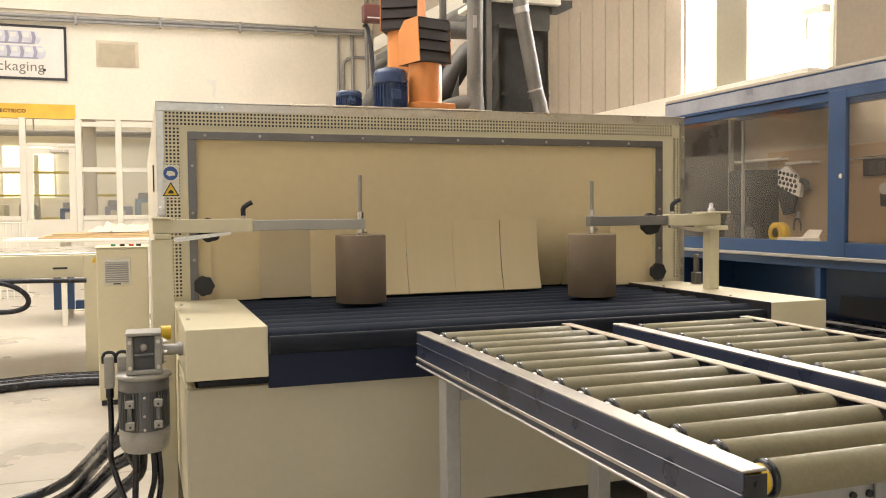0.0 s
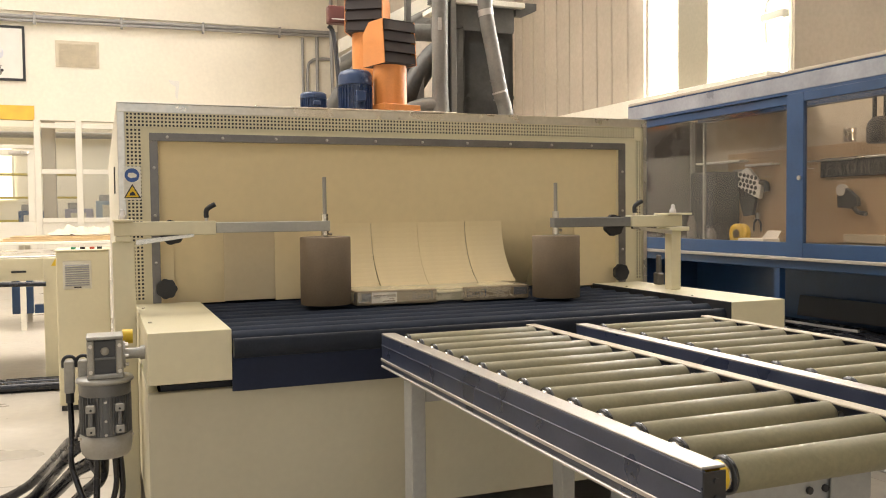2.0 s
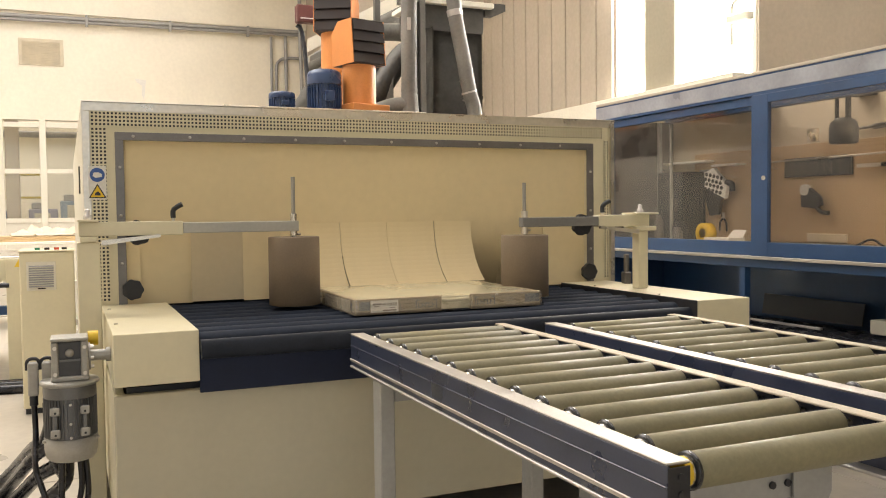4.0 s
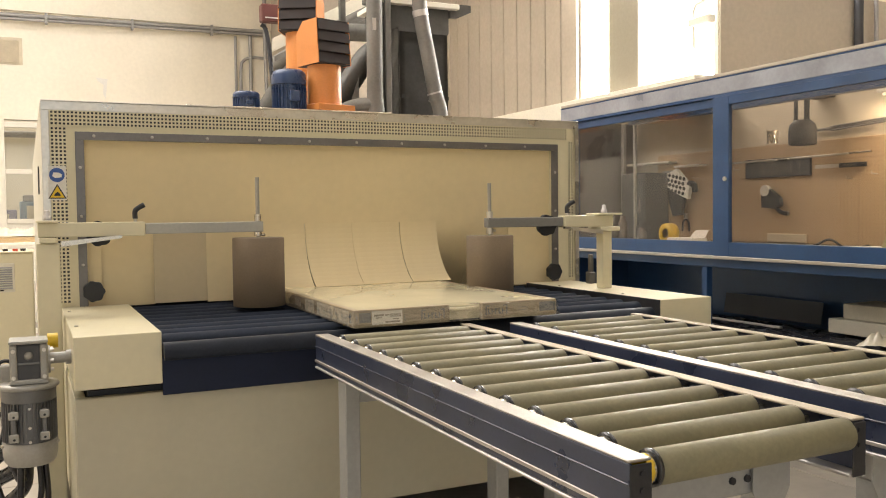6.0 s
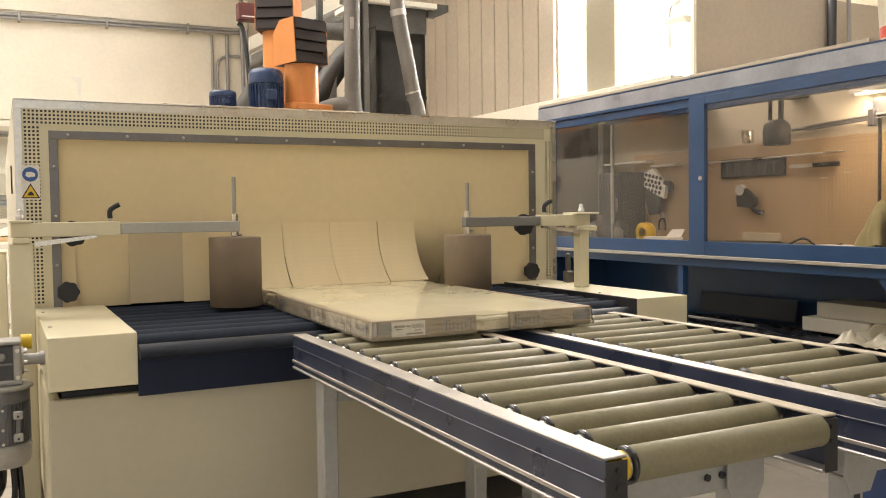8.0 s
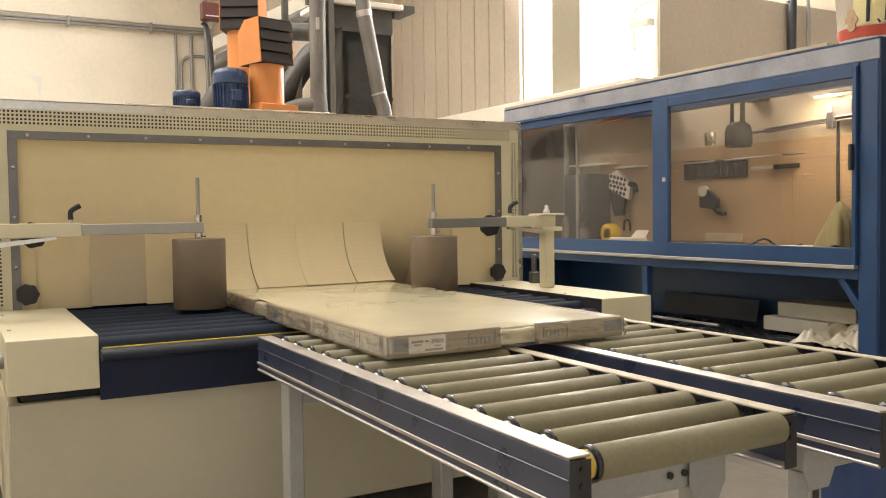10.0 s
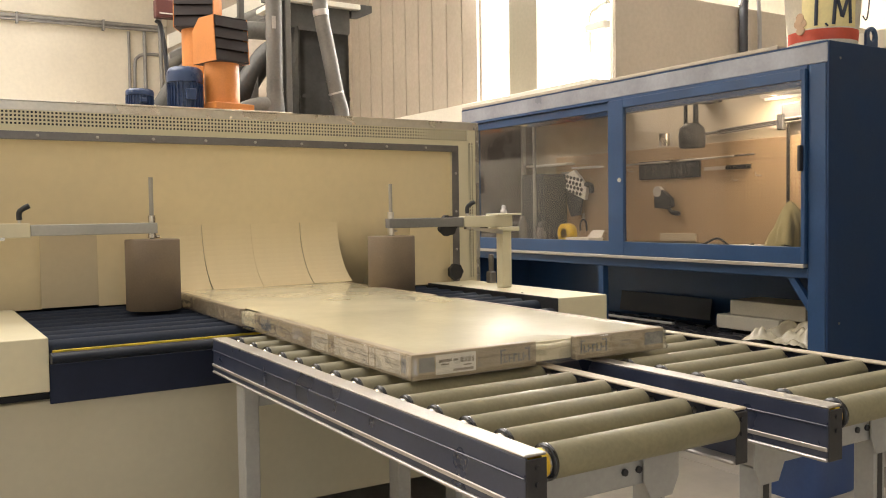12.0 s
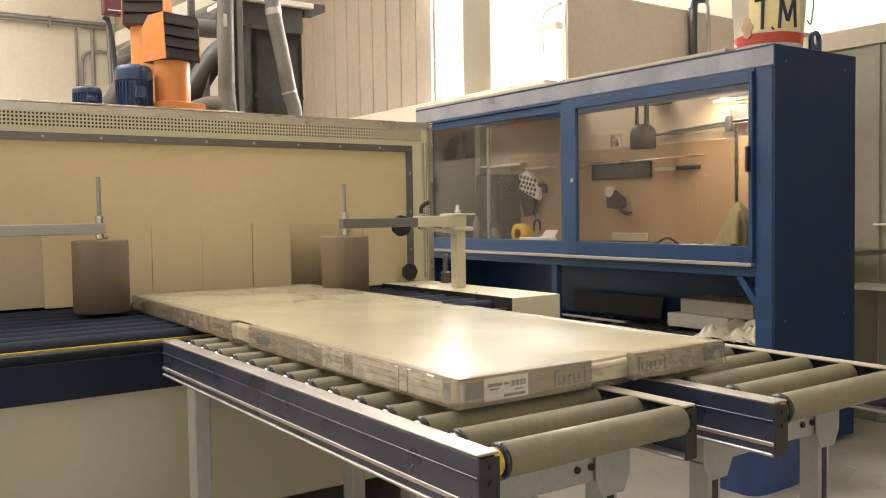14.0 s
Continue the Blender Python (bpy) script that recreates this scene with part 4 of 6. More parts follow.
    for (x0, y0), (x1, y1) in zip(per, per[1:]):
        m = max(2, int(math.hypot(x1 - x0, y1 - y0) / 0.013))
        nx_, ny_ = ((y1 - y0), -(x1 - x0))
        ln = math.hypot(nx_, ny_)
        for k in range(m):
            t = k / m
            line.append((x0 + (x1 - x0) * t, y0 + (y1 - y0) * t, nx_ / ln, ny_ / ln))
    bm = bmesh.new()
    rows = []
    for z, out in ((PT - 0.003, 0.0004), (PT * 0.8, 0.002), (PT * 0.6, 0.003), (PT * 0.42, 0.0035), (0.018, 0.004), (0.006, 0.009), (0.0015, 0.004)):
        rows.append([bm.verts.new((x + nx_ * (out + rng.uniform(-0.0004, 0.0062) * (z < PT * 0.9)), y + ny_ * (out + rng.uniform(-0.0004, 0.0062) * (z < PT * 0.9)), z + rng.uniform(0, 0.003) * (0.003 < z < PT * 0.9))) for x, y, nx_, ny_ in line])
    for r0, r1 in zip(rows, rows[1:]):
        for i in range(len(line) - 1):
            f = bm.faces.new((r0[i], r1[i], r1[i + 1], r0[i + 1]))
            f.smooth = True
    sk = part("shrink_film", bm, SHRINK, g, "clear puckered shrink film")
    sk.visible_shadow = False
    return g


LABELPAPER = mat("creased_label_paper", (0.56, 0.51, 0.41), 0.6, var=0.2, scale=25, bump=0.3, bump_scale=60)
CARDPRINT = mat("faint_grey_print", (0.34, 0.3, 0.25), 0.6)
DARKPRINT = mat("dark_blue_print", (0.09, 0.1, 0.12), 0.5)
PACKAGE = package()


# ---- blue machine guard with sliding panes ----
PEG = mat("tan_pegboard", (0.5, 0.36, 0.22), 0.75, var=0.1, scale=4)


def pegboard_material():
    """Rows of small punched holes, 25 mm apart."""
    nt = PEG.node_tree
    N, L = nt.nodes, nt.links
    b = N["Principled BSDF"]
    src = b.inputs["Base Color"].links[0].from_socket
    tc, sep = N.new("ShaderNodeTexCoord"), N.new("ShaderNodeSeparateXYZ")
    L.new(tc.outputs["Object"], sep.inputs[0])
    waves = []
    for ax in (1, 2):
        m = N.new("ShaderNodeMath")
        m.operation = "MULTIPLY"
        m.inputs[1].default_value = 2 * math.pi / 0.025
        L.new(sep.outputs[ax], m.inputs[0])
        s = N.new("ShaderNodeMath")
        s.operation = "SINE"
        L.new(m.outputs[0], s.inputs[0])
        waves.append(s)
    add = N.new("ShaderNodeMath")
    add.operation = "ADD"
    L.new(waves[0].outputs[0], add.inputs[0])
    L.new(waves[1].outputs[0], add.inputs[1])
    gt = N.new("ShaderNodeMath")
    gt.operation = "GREATER_THAN"
    gt.inputs[1].default_value = 1.45
    L.new(add.outputs[0], gt.inputs[0])
    mix = N.new("ShaderNodeMix")
    mix.data_type = "RGBA"
    mix.inputs[7].default_value = (0.32, 0.228, 0.137, 1)
    L.new(gt.outputs[0], mix.inputs[0])
    L.new(src, mix.inputs[6])
    L.new(mix.outputs[2], b.inputs["Base Color"])


pegboard_material()
GX, GY0, GY1 = 3.3, 2.2, 4.97


def guard():
    g = empty("machine_guard", pose(0, 0, 0), "blue steel machine guard with acrylic sliding windows over an open bay", "machine guard")
    x0, x1 = GX, 3.93
    part("top_beam", B(x0, x0 + 0.06, GY0, GY1, 1.7, 1.782, 0.003, 1), SHEENBLUE, g, "blue fascia beam, coloured greyer and lighter for its sheen")
    part("top_sheet", B(x0, x0 + 0.16, GY0, GY1, 1.782, 1.79, 0.002, 1), BLUE, g)
    part("top_sheet", B(x1 - 0.06, x1, GY0, GY1, 1.782, 1.79, 0.002, 1), BLUE, g)
    part("top_board", B(x0 - 0.003, x0 + 0.12, GY0 + 0.24, GY1 - 0.01, 1.7902, 1.807, 0.002, 1), WALLGREY, g, "pale board laid along the top edge")
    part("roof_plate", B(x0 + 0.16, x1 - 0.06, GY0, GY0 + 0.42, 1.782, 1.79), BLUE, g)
    part("rear_beam", B(x1 - 0.06, x1, GY0 + 0.012, GY1, 1.7, 1.7818), BLUE, g)
    part("side_panel", B(x0 + 0.003, x1, GY0 - 0.006, GY0 + 0.006, 0.02, 1.788, 0.002, 1), DARKBLUE, g, "dark blue side sheet with rivets")
    for x in (x0 + 0.08, x1 - 0.09):
        for z in (0.6, 1.72):
            part("rivet", lathe(bmesh.new(), [(0.006, 0), (0.005, 0.002), (0, 0.003)], Euler((radians(90), 0, 0)).to_matrix().to_4x4(), 10), DARKSTEEL, g, at=pose(x, GY0 - 0.006, z))
    part("corner_post", B(x0, x0 + 0.06, GY0 + 0.0062, GY0 + 0.09, 0.02, 1.6995, 0.003, 1), BLUE, g)
    part("far_post", B(x0, x0 + 0.06, GY1 - 0.08, GY1, 0.02, 1.6995, 0.003, 1), BLUE, g)
    part("rear_post", B(x1 - 0.06, x1, GY0 + 0.0062, GY0 + 0.06, 0.02, 1.6995, 0.003, 1), BLUE, g)
    part("rear_post", B(x1 - 0.02, x1, GY1 - 0.02, GY1, 0.02, 1.6995, 0.003, 1), LEGGREY, g)
    part("end_panel", B(x0 + 0.02, x0 + 0.03, GY1 + 0.0005, 6.6, 0.0, 0.835), DARKBLUE, g)
    part("bay_end", B(x0 + 0.061, x1 - 0.0905, GY1 - 0.035, GY1 - 0.0205, 0.451, 0.85), BLUE, g)
    # unseen flap, added to keep light off the far end of the tool wall
    part("shading_flap", B(x1 + 0.001, 4.295, 4.35, 5.415, 1.782, 1.788), BLUE, g)
    part("mid_rail", B(x0, x0 + 0.06, GY0 + 0.0905, GY1 - 0.0805, 0.79, 0.835, 0.003, 1), BLUE, g)
    part("track", B(x0 - 0.028, x0 + 0.03, GY0 + 0.092, GY1 - 0.04, 0.8355, 0.852, 0.002, 1), ALU, g, "pale aluminium door track")
    part("header_track", B(x0 - 0.004, x0 + 0.05, GY0 + 0.092, GY1 - 0.082, 1.685, 1.6995), BLUE, g)
    part("bench", B(x0 + 0.062, 4.24, GY0 + 0.012, GY1 - 0.01, 0.855, 0.88), DARKSTEEL, g)
    part("mid_post", B(x0 + 0.005, x0 + 0.045, 3.57, 3.61, 0.42, 0.7898, 0.002, 1), BLUE, g)
    part("brace", prism(bmesh.new(), [(x0 + 0.012, 2.291, 0.64), (x0 + 0.012, 2.4, 0.7895), (x0 + 0.012, 2.365, 0.7895), (x0 + 0.012, 2.291, 0.69)], (0.03, 0, 0)), BLUE, g)
    part("bay_back", B(x1 - 0.09, x1 - 0.07, GY0 + 0.012, GY1 - 0.01, 0.05, 0.85), BLUE, g)
    part("bay_shelf", B(x0 + 0.0, x1 - 0.092, GY0 + 0.092, GY1 - 0.01, 0.42, 0.45, 0.002, 1), DARKBLUE, g)
    part("lower_panel", B(x0 + 0.02, x0 + 0.03, GY0 + 0.0905, GY1 - 0.0805, 0.05, 0.4195), DARKBLUE, g)
    # unseen sheet over the far half, added to dim what shows through its pane
    part("shading_sheet", B(x0 + 0.1605, x1 - 0.0605, 4.35, GY1, 1.782, 1.788), BLUE, g)
    # two sliding doors, the near one in front of the far one
    for y0, y1, xo, zt in ((2.292, 3.5, -0.02, 1.682), (3.44, 4.86, 0.012, 1.682)):
        d = part("sliding_door", B(x0 + xo, x0 + xo + 0.026, y0, y0 + 0.045 if xo > 0 else y0 + 0.018, 0.8525, zt, 0.002, 1), BLUE, g, "blue-framed sliding door")
        wide = 0.115 if xo < 0 else 0.06
        part("stile", B(x0 + xo, x0 + xo + 0.026, y1 - wide, y1, 0.8525, zt, 0.002, 1), BLUE, d)
        lo = y0 + (0.045 if xo > 0 else 0.018)
        part("top_rail", B(x0 + xo, x0 + xo + 0.026, lo, y1 - wide, zt - 0.045, zt, 0.002, 1), BLUE, d)
        part("bottom_rail", B(x0 + xo, x0 + xo + 0.026, lo, y1 - wide, 0.8525, 0.925, 0.002, 1), BLUE, d)
        p = part("pane", B(x0 + xo + 0.011, x0 + xo + 0.016, lo - 0.002, y1 - wide + 0.002, 0.922, zt - 0.043), PANE, d, "smeared clear acrylic pane")
        p.visible_shadow = False
    part("door_handle", B(x0 - 0.045, x0 - 0.0205, 2.296, 2.312, 1.25, 1.36, 0.005, 2), BLACK, g)
    part("door_handle", B(x0 - 0.02, x0 + 0.0115, 4.8, 4.83, 1.22, 1.33, 0.005, 2), BLACK, g)
    part("seal_strip", B(x0 + 0.01, x0 + 0.02, GY0 + 0.0906, GY0 + 0.112, 0.853, 1.684), BLUE, g)
    part("door_lock", C((x0 - 0.026, 3.41, 1.255), (x0 - 0.0202, 3.41, 1.255), 0.012, n=14), STEEL, g)
    # lifting eye on the roof
    bm = bmesh.new()
    pts = [(0.042 * math.cos(a), 0.042 * math.sin(a)) for a in [math.pi * k / 16 for k in range(17)]]
    outer = [(x, 0, 0.05 + z) for x, z in pts] + [(-0.042, 0, 0), (0.042, 0, 0)]
    hole = [(0.02 * math.cos(2 * math.pi * k / 20), 0, 0.052 + 0.024 * math.sin(2 * math.pi * k / 20)) for k in range(20)]
    vo = [bm.verts.new(p) for p in outer]
    vh = [bm.verts.new(p) for p in hole]
    eo = [bm.edges.new((vo[i], vo[(i + 1) % len(vo)])) for i in range(len(vo))]
    eh = [bm.edges.new((vh[i], vh[(i + 1) % 20])) for i in range(20)]
    bmesh.ops.triangle_fill(bm, use_beauty=True, edges=eo + eh)
    ext = bmesh.ops.extrude_face_region(bm, geom=bm.faces[:])
    bmesh.ops.translate(bm, verts=[v for v in ext["geom"] if isinstance(v, bmesh.types.BMVert)], vec=(0, 0.012, 0))
    bmesh.ops.recalc_face_normals(bm, faces=bm.faces)
    part("lifting_eye", bm, BLUE, g, at=pose(3.65, GY0 + 0.02, 1.79))
    for y in (4.62, 3.9):
        part("roof_bolt", lathe(bmesh.new(), [(0.022, 0), (0.022, 0.008), (0.012, 0.014), (0, 0.015)], Matrix(), 12), BLACK, g, at=pose(3.34, y, 1.79))
    return g


guard()


def tool_wall():
    wx = 4.3
    S("wall_tool", B(wx, wx + 0.12, 2.66, 5.255, 0, 2.0), TOOLWALL, "grey-beige partition wall behind the pegboard", "wall")
    S("wall_tool_end", B(3.335, wx + 0.12, 5.42, 5.54, 0, 1.76), ENDWALL, "added end wall, coloured dark for the dim interior", "wall")
    S("wall_tool_corner", B(wx, wx + 0.12, 5.2555, 5.4195, 0, 2.0), TOOLWALL, "grey-beige corner of the tool wall", "wall")
    board = tagged(part("pegboard", B(wx - 0.02, wx - 0.002, 2.45, 5.15, 0.88, 1.5, 0.002, 1), PEG), "tan perforated pegboard with hanging tools", "pegboard")
    X = wx - 0.028
    sx = 4.27 / 3.9
    def Y(y): return y * sx
    def Z(z): return 1.1 + (z - 1.1) * sx
    s = tagged(part("name_plate", B(X - 0.012, X + 0.006, Y(3.41), Y(3.885), Z(1.277), Z(1.387), 0.002, 1), INK), "dark plate with pale capital letters on the pegboard", "sign")
    lettering("FRONT", 0.1, PLATEGREY, s, "lettering", pose(X - 0.013, Y(3.648), Z(1.294), 0, 0, -90), bold=0.001, spread=1.5)
    rod = tagged(part("rod", hose(bmesh.new(), [(X - 0.02, Y(4.077), Z(1.375)), (X - 0.02, Y(3.5), Z(1.378)), (X - 0.02, Y(3.02), Z(1.384))], 0.006), STEEL), "thin steel rod hung on the pegboard", "rod")
    k = empty("knife", pose(X - 0.012, Y(3.374), Z(1.322)), "long black-handled knife on the pegboard", "knife")
    part("blade", B(-0.002, 0.002, -0.17, 0, -0.012, 0.01, 0), STEEL, k)
    part("grip", B(-0.008, 0.008, -0.35, -0.1702, -0.014, 0.012, 0.005, 2), BLACK, k)
    m = tagged(part("magnet_bar", B(X - 0.02, X + 0.006, Y(4.022), Y(4.055), Z(1.156), Z(1.3), 0.004, 1), BLACK), "black magnetic tool bar on the pegboard", "tool bar")
    t = empty("tape_dispenser", pose(X - 0.03, Y(3.65), Z(1.16)), "dark hand tape dispenser hung on the pegboard", "tape dispenser")
    part("frame", prism(bmesh.new(), [(0, 0.07, -0.06), (0, 0.075, 0.03), (0, 0.04, 0.07), (0, 0.0, 0.05), (0, -0.07, 0.0), (0, -0.08, -0.05), (0, -0.03, -0.07)], (-0.03, 0, 0)), INK, t)
    part("tape_roll", C((-0.034, 0.045, 0.045), (-0.004, 0.045, 0.045), 0.035, n=24), PALEGREY, t)
    part("grip", hose(bmesh.new(), [(-0.015, -0.03, -0.05), (-0.015, -0.07, -0.09), (-0.015, -0.13, -0.1)], 0.014), BLACK, t)
    gl = empty("work_glove", pose(X - 0.03, Y(4.43), Z(1.22)), "black work glove with white dotted grip, hung up", "glove")
    part("palm", prism(bmesh.new(), [(0, 0.11, 0.02), (0, 0.1, 0.13), (0, 0.02, 0.16), (0, -0.06, 0.09), (0, -0.12, 0.03), (0, -0.1, -0.06), (0, -0.02, -0.03)], (-0.03, 0, 0)), GLOVEWHITE, gl)
    part("cuff", prism(bmesh.new(), [(-0.002, 0.11, 0.02), (-0.002, -0.02, -0.03), (-0.002, -0.06, -0.05), (-0.002, -0.03, -0.17), (-0.002, 0.06, -0.18), (-0.002, 0.1, -0.08)], (-0.024, 0, 0)), INK, gl)
    rng = random.Random(7)
    for a in range(5):
        for b in range(4):
            y, z = 0.085 - a * 0.038 + 0.012 * (b % 2), 0.115 - b * 0.034 - a * 0.008
            part("grip_dot", C((-0.0335, y, z), (-0.0302, y, z), 0.0138, n=10), INK, gl)
    part("finger", hose(bmesh.new(), [(-0.015, -0.1, 0.05), (-0.015, -0.15, 0.04), (-0.015, -0.16, -0.01)], 0.02), INK, gl)
    pl = empty("pliers", pose(X - 0.02, Y(4.39), Z(1.04)), "dark pliers hung on the pegboard", "pliers")
    for q in (1, -1):
        part("handle", hose(bmesh.new(), [(-0.004, 0, 0.0), (-0.004, q * 0.03, -0.03), (-0.004, q * 0.035, -0.09)], 0.007), INK, pl)
    part("jaw", B(-0.012, 0.004, -0.014, 0.014, -0.005, 0.04, 0.004, 1), STEEL, pl)
    fig = tagged(part("number_plate", B(X - 0.008, X + 0.006, Y(4.52), Y(4.64), Z(1.29), Z(1.36), 0.002, 1), CONDUIT), "small grey plate on the pegboard", "plate")
    for k_ in range(3):
        part("plate_bar", B(X - 0.0095, X - 0.0085, Y(4.53) + k_ * 0.04, Y(4.53) + 0.022 + k_ * 0.04, Z(1.305), Z(1.345)), PALEGREY, fig)
    for y, z in ((3.95, 1.335), (3.15, 1.25), (3.0, 1.27), (4.3, 1.3), (3.62, 1.33)):
        h = tagged(part("peg_hook", hose(bmesh.new(), [(X + 0.006, Y(y), Z(z)), (X - 0.04, Y(y), Z(z)), (X - 0.045, Y(y), Z(z) + 0.015)], 0.0025, 6, 4), STEEL), "bent steel wire hook in the pegboard", "hook", "peg hooks")
    # strip lamp with an added glow for the glare there, pendant work lamp and conduits above the board
    lamp = empty("strip_lamp", pose(0, 0, 0), "strip lamp high on the tool wall, its glow added", "lamp")
    part("housing", B(4.2, 4.26, 2.86, 3.24, 1.722, 1.745, 0.004, 1), WHITEPAINT, lamp)
    part("tube", C((4.23, 2.88, 1.713), (4.23, 3.22, 1.713), 0.008, n=12), TUBE, lamp)
    pend = empty("pendant_lamp", pose(4.1, Y(3.33), 0), "dark bell-shaped work lamp", "lamp")
    part("shade", lathe(bmesh.new(), [(0.07, 1.465), (0.078, 1.475), (0.08, 1.55), (0.072, 1.585), (0.045, 1.61), (0.0, 1.617)], Matrix(), 24), INK, pend)
    part("stem", C((0, 0.05, 1.6), (0, 0.05, 1.7445), 0.012, n=12), INK, pend)
    part("stem", C((0, -0.03, 1.6), (0, -0.03, 1.7445), 0.016, n=12), INK, pend)
    part("bracket", B(-0.02, 0.199, -0.06, 0.07, 1.745, 1.77), INK, pend)
    tagged(part("conduit", hose(bmesh.new(), [(wx - 0.03, Y(2.83), 0.9), (wx - 0.03, Y(2.83), 1.3), (wx - 0.03, Y(2.83), 1.62)], 0.009), INK), "dark conduit running down the wall", "conduit")
    tagged(part("conduit", hose(bmesh.new(), [(wx - 0.03, Y(2.75), 1.59), (wx - 0.03, Y(3.0), 1.575), (wx - 0.03, Y(3.38), 1.56)], 0.009), DARKSTEEL), "dark conduit along the wall above the pegboard", "conduit")
    tagged(part("junction_box", B(wx - 0.08, wx - 0.002, Y(2.72), Y(2.84), 1.58, 1.68, 0.01, 2), INK), "dark junction box on the wall", "junction box")
    cn = tagged(part("tin_can", C((4.2, Y(3.62), 1.502), (4.2, Y(3.62), 1.58), 0.035, n=20), STEEL), "small tin can on top of the pegboard", "can")
    tagged(part("wall_socket", B(wx - 0.035, wx - 0.0205, Y(3.44), Y(3.72), 0.885, 0.94, 0.004, 1), VENT), "double wall socket low on the pegboard", "socket")
    # a made-up cabinet for the dark rectangle at the far end, a slim upright, pale strips where bright lines show
    sr = empty("dark_box_stand_in", pose(0, 0, 0), "made-up cabinet standing for a dark rectangle behind the panes", "cabinet")
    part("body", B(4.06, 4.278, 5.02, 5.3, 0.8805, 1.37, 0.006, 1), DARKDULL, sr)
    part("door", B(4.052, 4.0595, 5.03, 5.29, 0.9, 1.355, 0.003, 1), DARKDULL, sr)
    part("handle", B(4.036, 4.0515, 5.06, 5.075, 1.08, 1.18, 0.003, 1), DARKSTEEL, sr)
    tagged(part("steel_upright", B(4.1, 4.13, 5.33, 5.36, 0.0, 1.75, 0.003, 1), CONDUIT), "slim grey steel upright behind the panes", "upright")
    for y0, y1, z in ((4.93, 5.42, 1.437), (4.62, 4.88, 1.398)):
        tagged(part("pale_strip", B(4.2, 4.2785, y0, y1, z, z + 0.014, 0.002, 1), WHITEPAINT), "slim pale strip on the tool wall", "rail", "tool wall rails")
    # things on the bench
    zb = 0.8805
    yr = empty("tape_roll", pose(3.75, 4.4, zb), "yellow tape roll standing on the bench", "tape roll")
    part("roll", lathe(bmesh.new(), [(0.03, -0.03), (0.065, -0.03), (0.065, 0.03), (0.03, 0.03), (0.03, -0.03)], pose(0, 0, 0.065, 0, 90, 0), 28), YELLOW, yr)
    bx = tagged(part("carton", B(3.6, 3.72, 4.02, 4.24, zb, zb + 0.045, 0.002, 1), PAPER), "small open white carton on the bench", "carton")
    part("flap", prism(bmesh.new(), [(3.72, 4.04, zb + 0.045), (3.76, 4.05, zb + 0.09), (3.76, 4.16, zb + 0.09), (3.72, 4.17, zb + 0.045)], (0.003, 0, 0)), PAPER, bx)
    # the jars' dark tones stand for the dimness they sit in
    for x, y, r, h in ((3.7, 4.62, 0.035, 0.1), (3.8, 4.72, 0.05, 0.14), (3.65, 4.75, 0.03, 0.18), (3.9, 4.55, 0.045, 0.12)):
        tagged(part("jar", lathe(bmesh.new(), [(r * 0.95, 0), (r, 0.006), (r, h * 0.75), (r * 0.6, h * 0.85), (r * 0.6, h), (0, h)], pose(x, y, zb), 20), DARKSTEEL if r < 0.04 else DARKDULL), "plastic jar on the bench, coloured dark for the dim interior", "jar", "bench jars")
    tagged(part("adhesive_disc", C((3.62, 2.86, zb), (3.62, 2.86, zb + 0.03), 0.09, n=28), PAPER), "flat white reel lying on the bench", "reel")
    tagged(part("cord", hose(bmesh.new(), [(3.6, 3.2, zb + 0.008), (3.58, 3.1, zb + 0.03), (3.6, 3.03, zb + 0.06), (3.62, 2.98, zb + 0.03), (3.6, 2.92, zb + 0.008), (3.66, 2.85, zb + 0.035)], 0.006), BLACK), "coiled black cord on the bench", "cord")
    # conduits and clamps under the lamp
    for z0, z1, r in ((1.598, 1.566, 0.008), (1.578, 1.545, 0.006)):
        tagged(part("conduit", hose(bmesh.new(), [(4.22, 2.85, z0), (4.22, 3.1, z0 - 0.01), (4.22, 3.55, z1)], r * 0.8), DARKSTEEL), "thin dark conduit above the pegboard", "conduit")
    tagged(part("pipe_clamp", B(4.2, 4.235, 3.085, 3.125, 1.53, 1.62, 0.004, 1), INK), "dark clamp on the thin conduits", "clamp")
    # towel thrown over a small stand
    tw = empty("towel", pose(3.52, 2.565, zb), "yellow-green towel thrown over a small stand", "towel")
    part("stand", C((0, -0.02, 0), (0, -0.02, 0.2), 0.02, n=12), INK, tw)
    bm = bmesh.new()
    rows = []
    n = 56
    for k in range(16):
        t = k / 15
        row = []
        for i in range(n):
            a = 2 * math.pi * i / n
            spread = 0.018 + 0.05 * min(1.0, t * 2.0) ** 0.7 + 0.026 * t
            fold = 1 + t * (0.3 * math.sin(4 * a + 0.4) + 0.16 * math.sin(9 * a + 1.0)) + 0.45 * t * t * max(0.0, math.sin(a))
            z = 0.245 - 0.02 * (1 - math.cos(a)) * (1 - t) - 0.225 * t ** 1.25 * (1 + 0.12 * math.sin(3 * a + 0.8)) - 0.05 * max(0.0, math.sin(a)) * min(1, t * 3)
            row.append(bm.verts.new((spread * fold * math.cos(a) * 0.6, spread * fold * math.sin(a) - 0.02, max(0.002, z))))
        rows.append(row)
    for a_, b_ in zip(rows, rows[1:]):
        for i in range(n):
            bm.faces.new((a_[i], b_[i], b_[(i + 1) % n], a_[(i + 1) % n])).smooth = True
    bm.faces.new(rows[0])
    part("cloth", bm, TOWEL, tw, "soft yellow-green cloth in loose folds")


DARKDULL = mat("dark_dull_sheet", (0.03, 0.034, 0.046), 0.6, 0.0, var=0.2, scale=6)
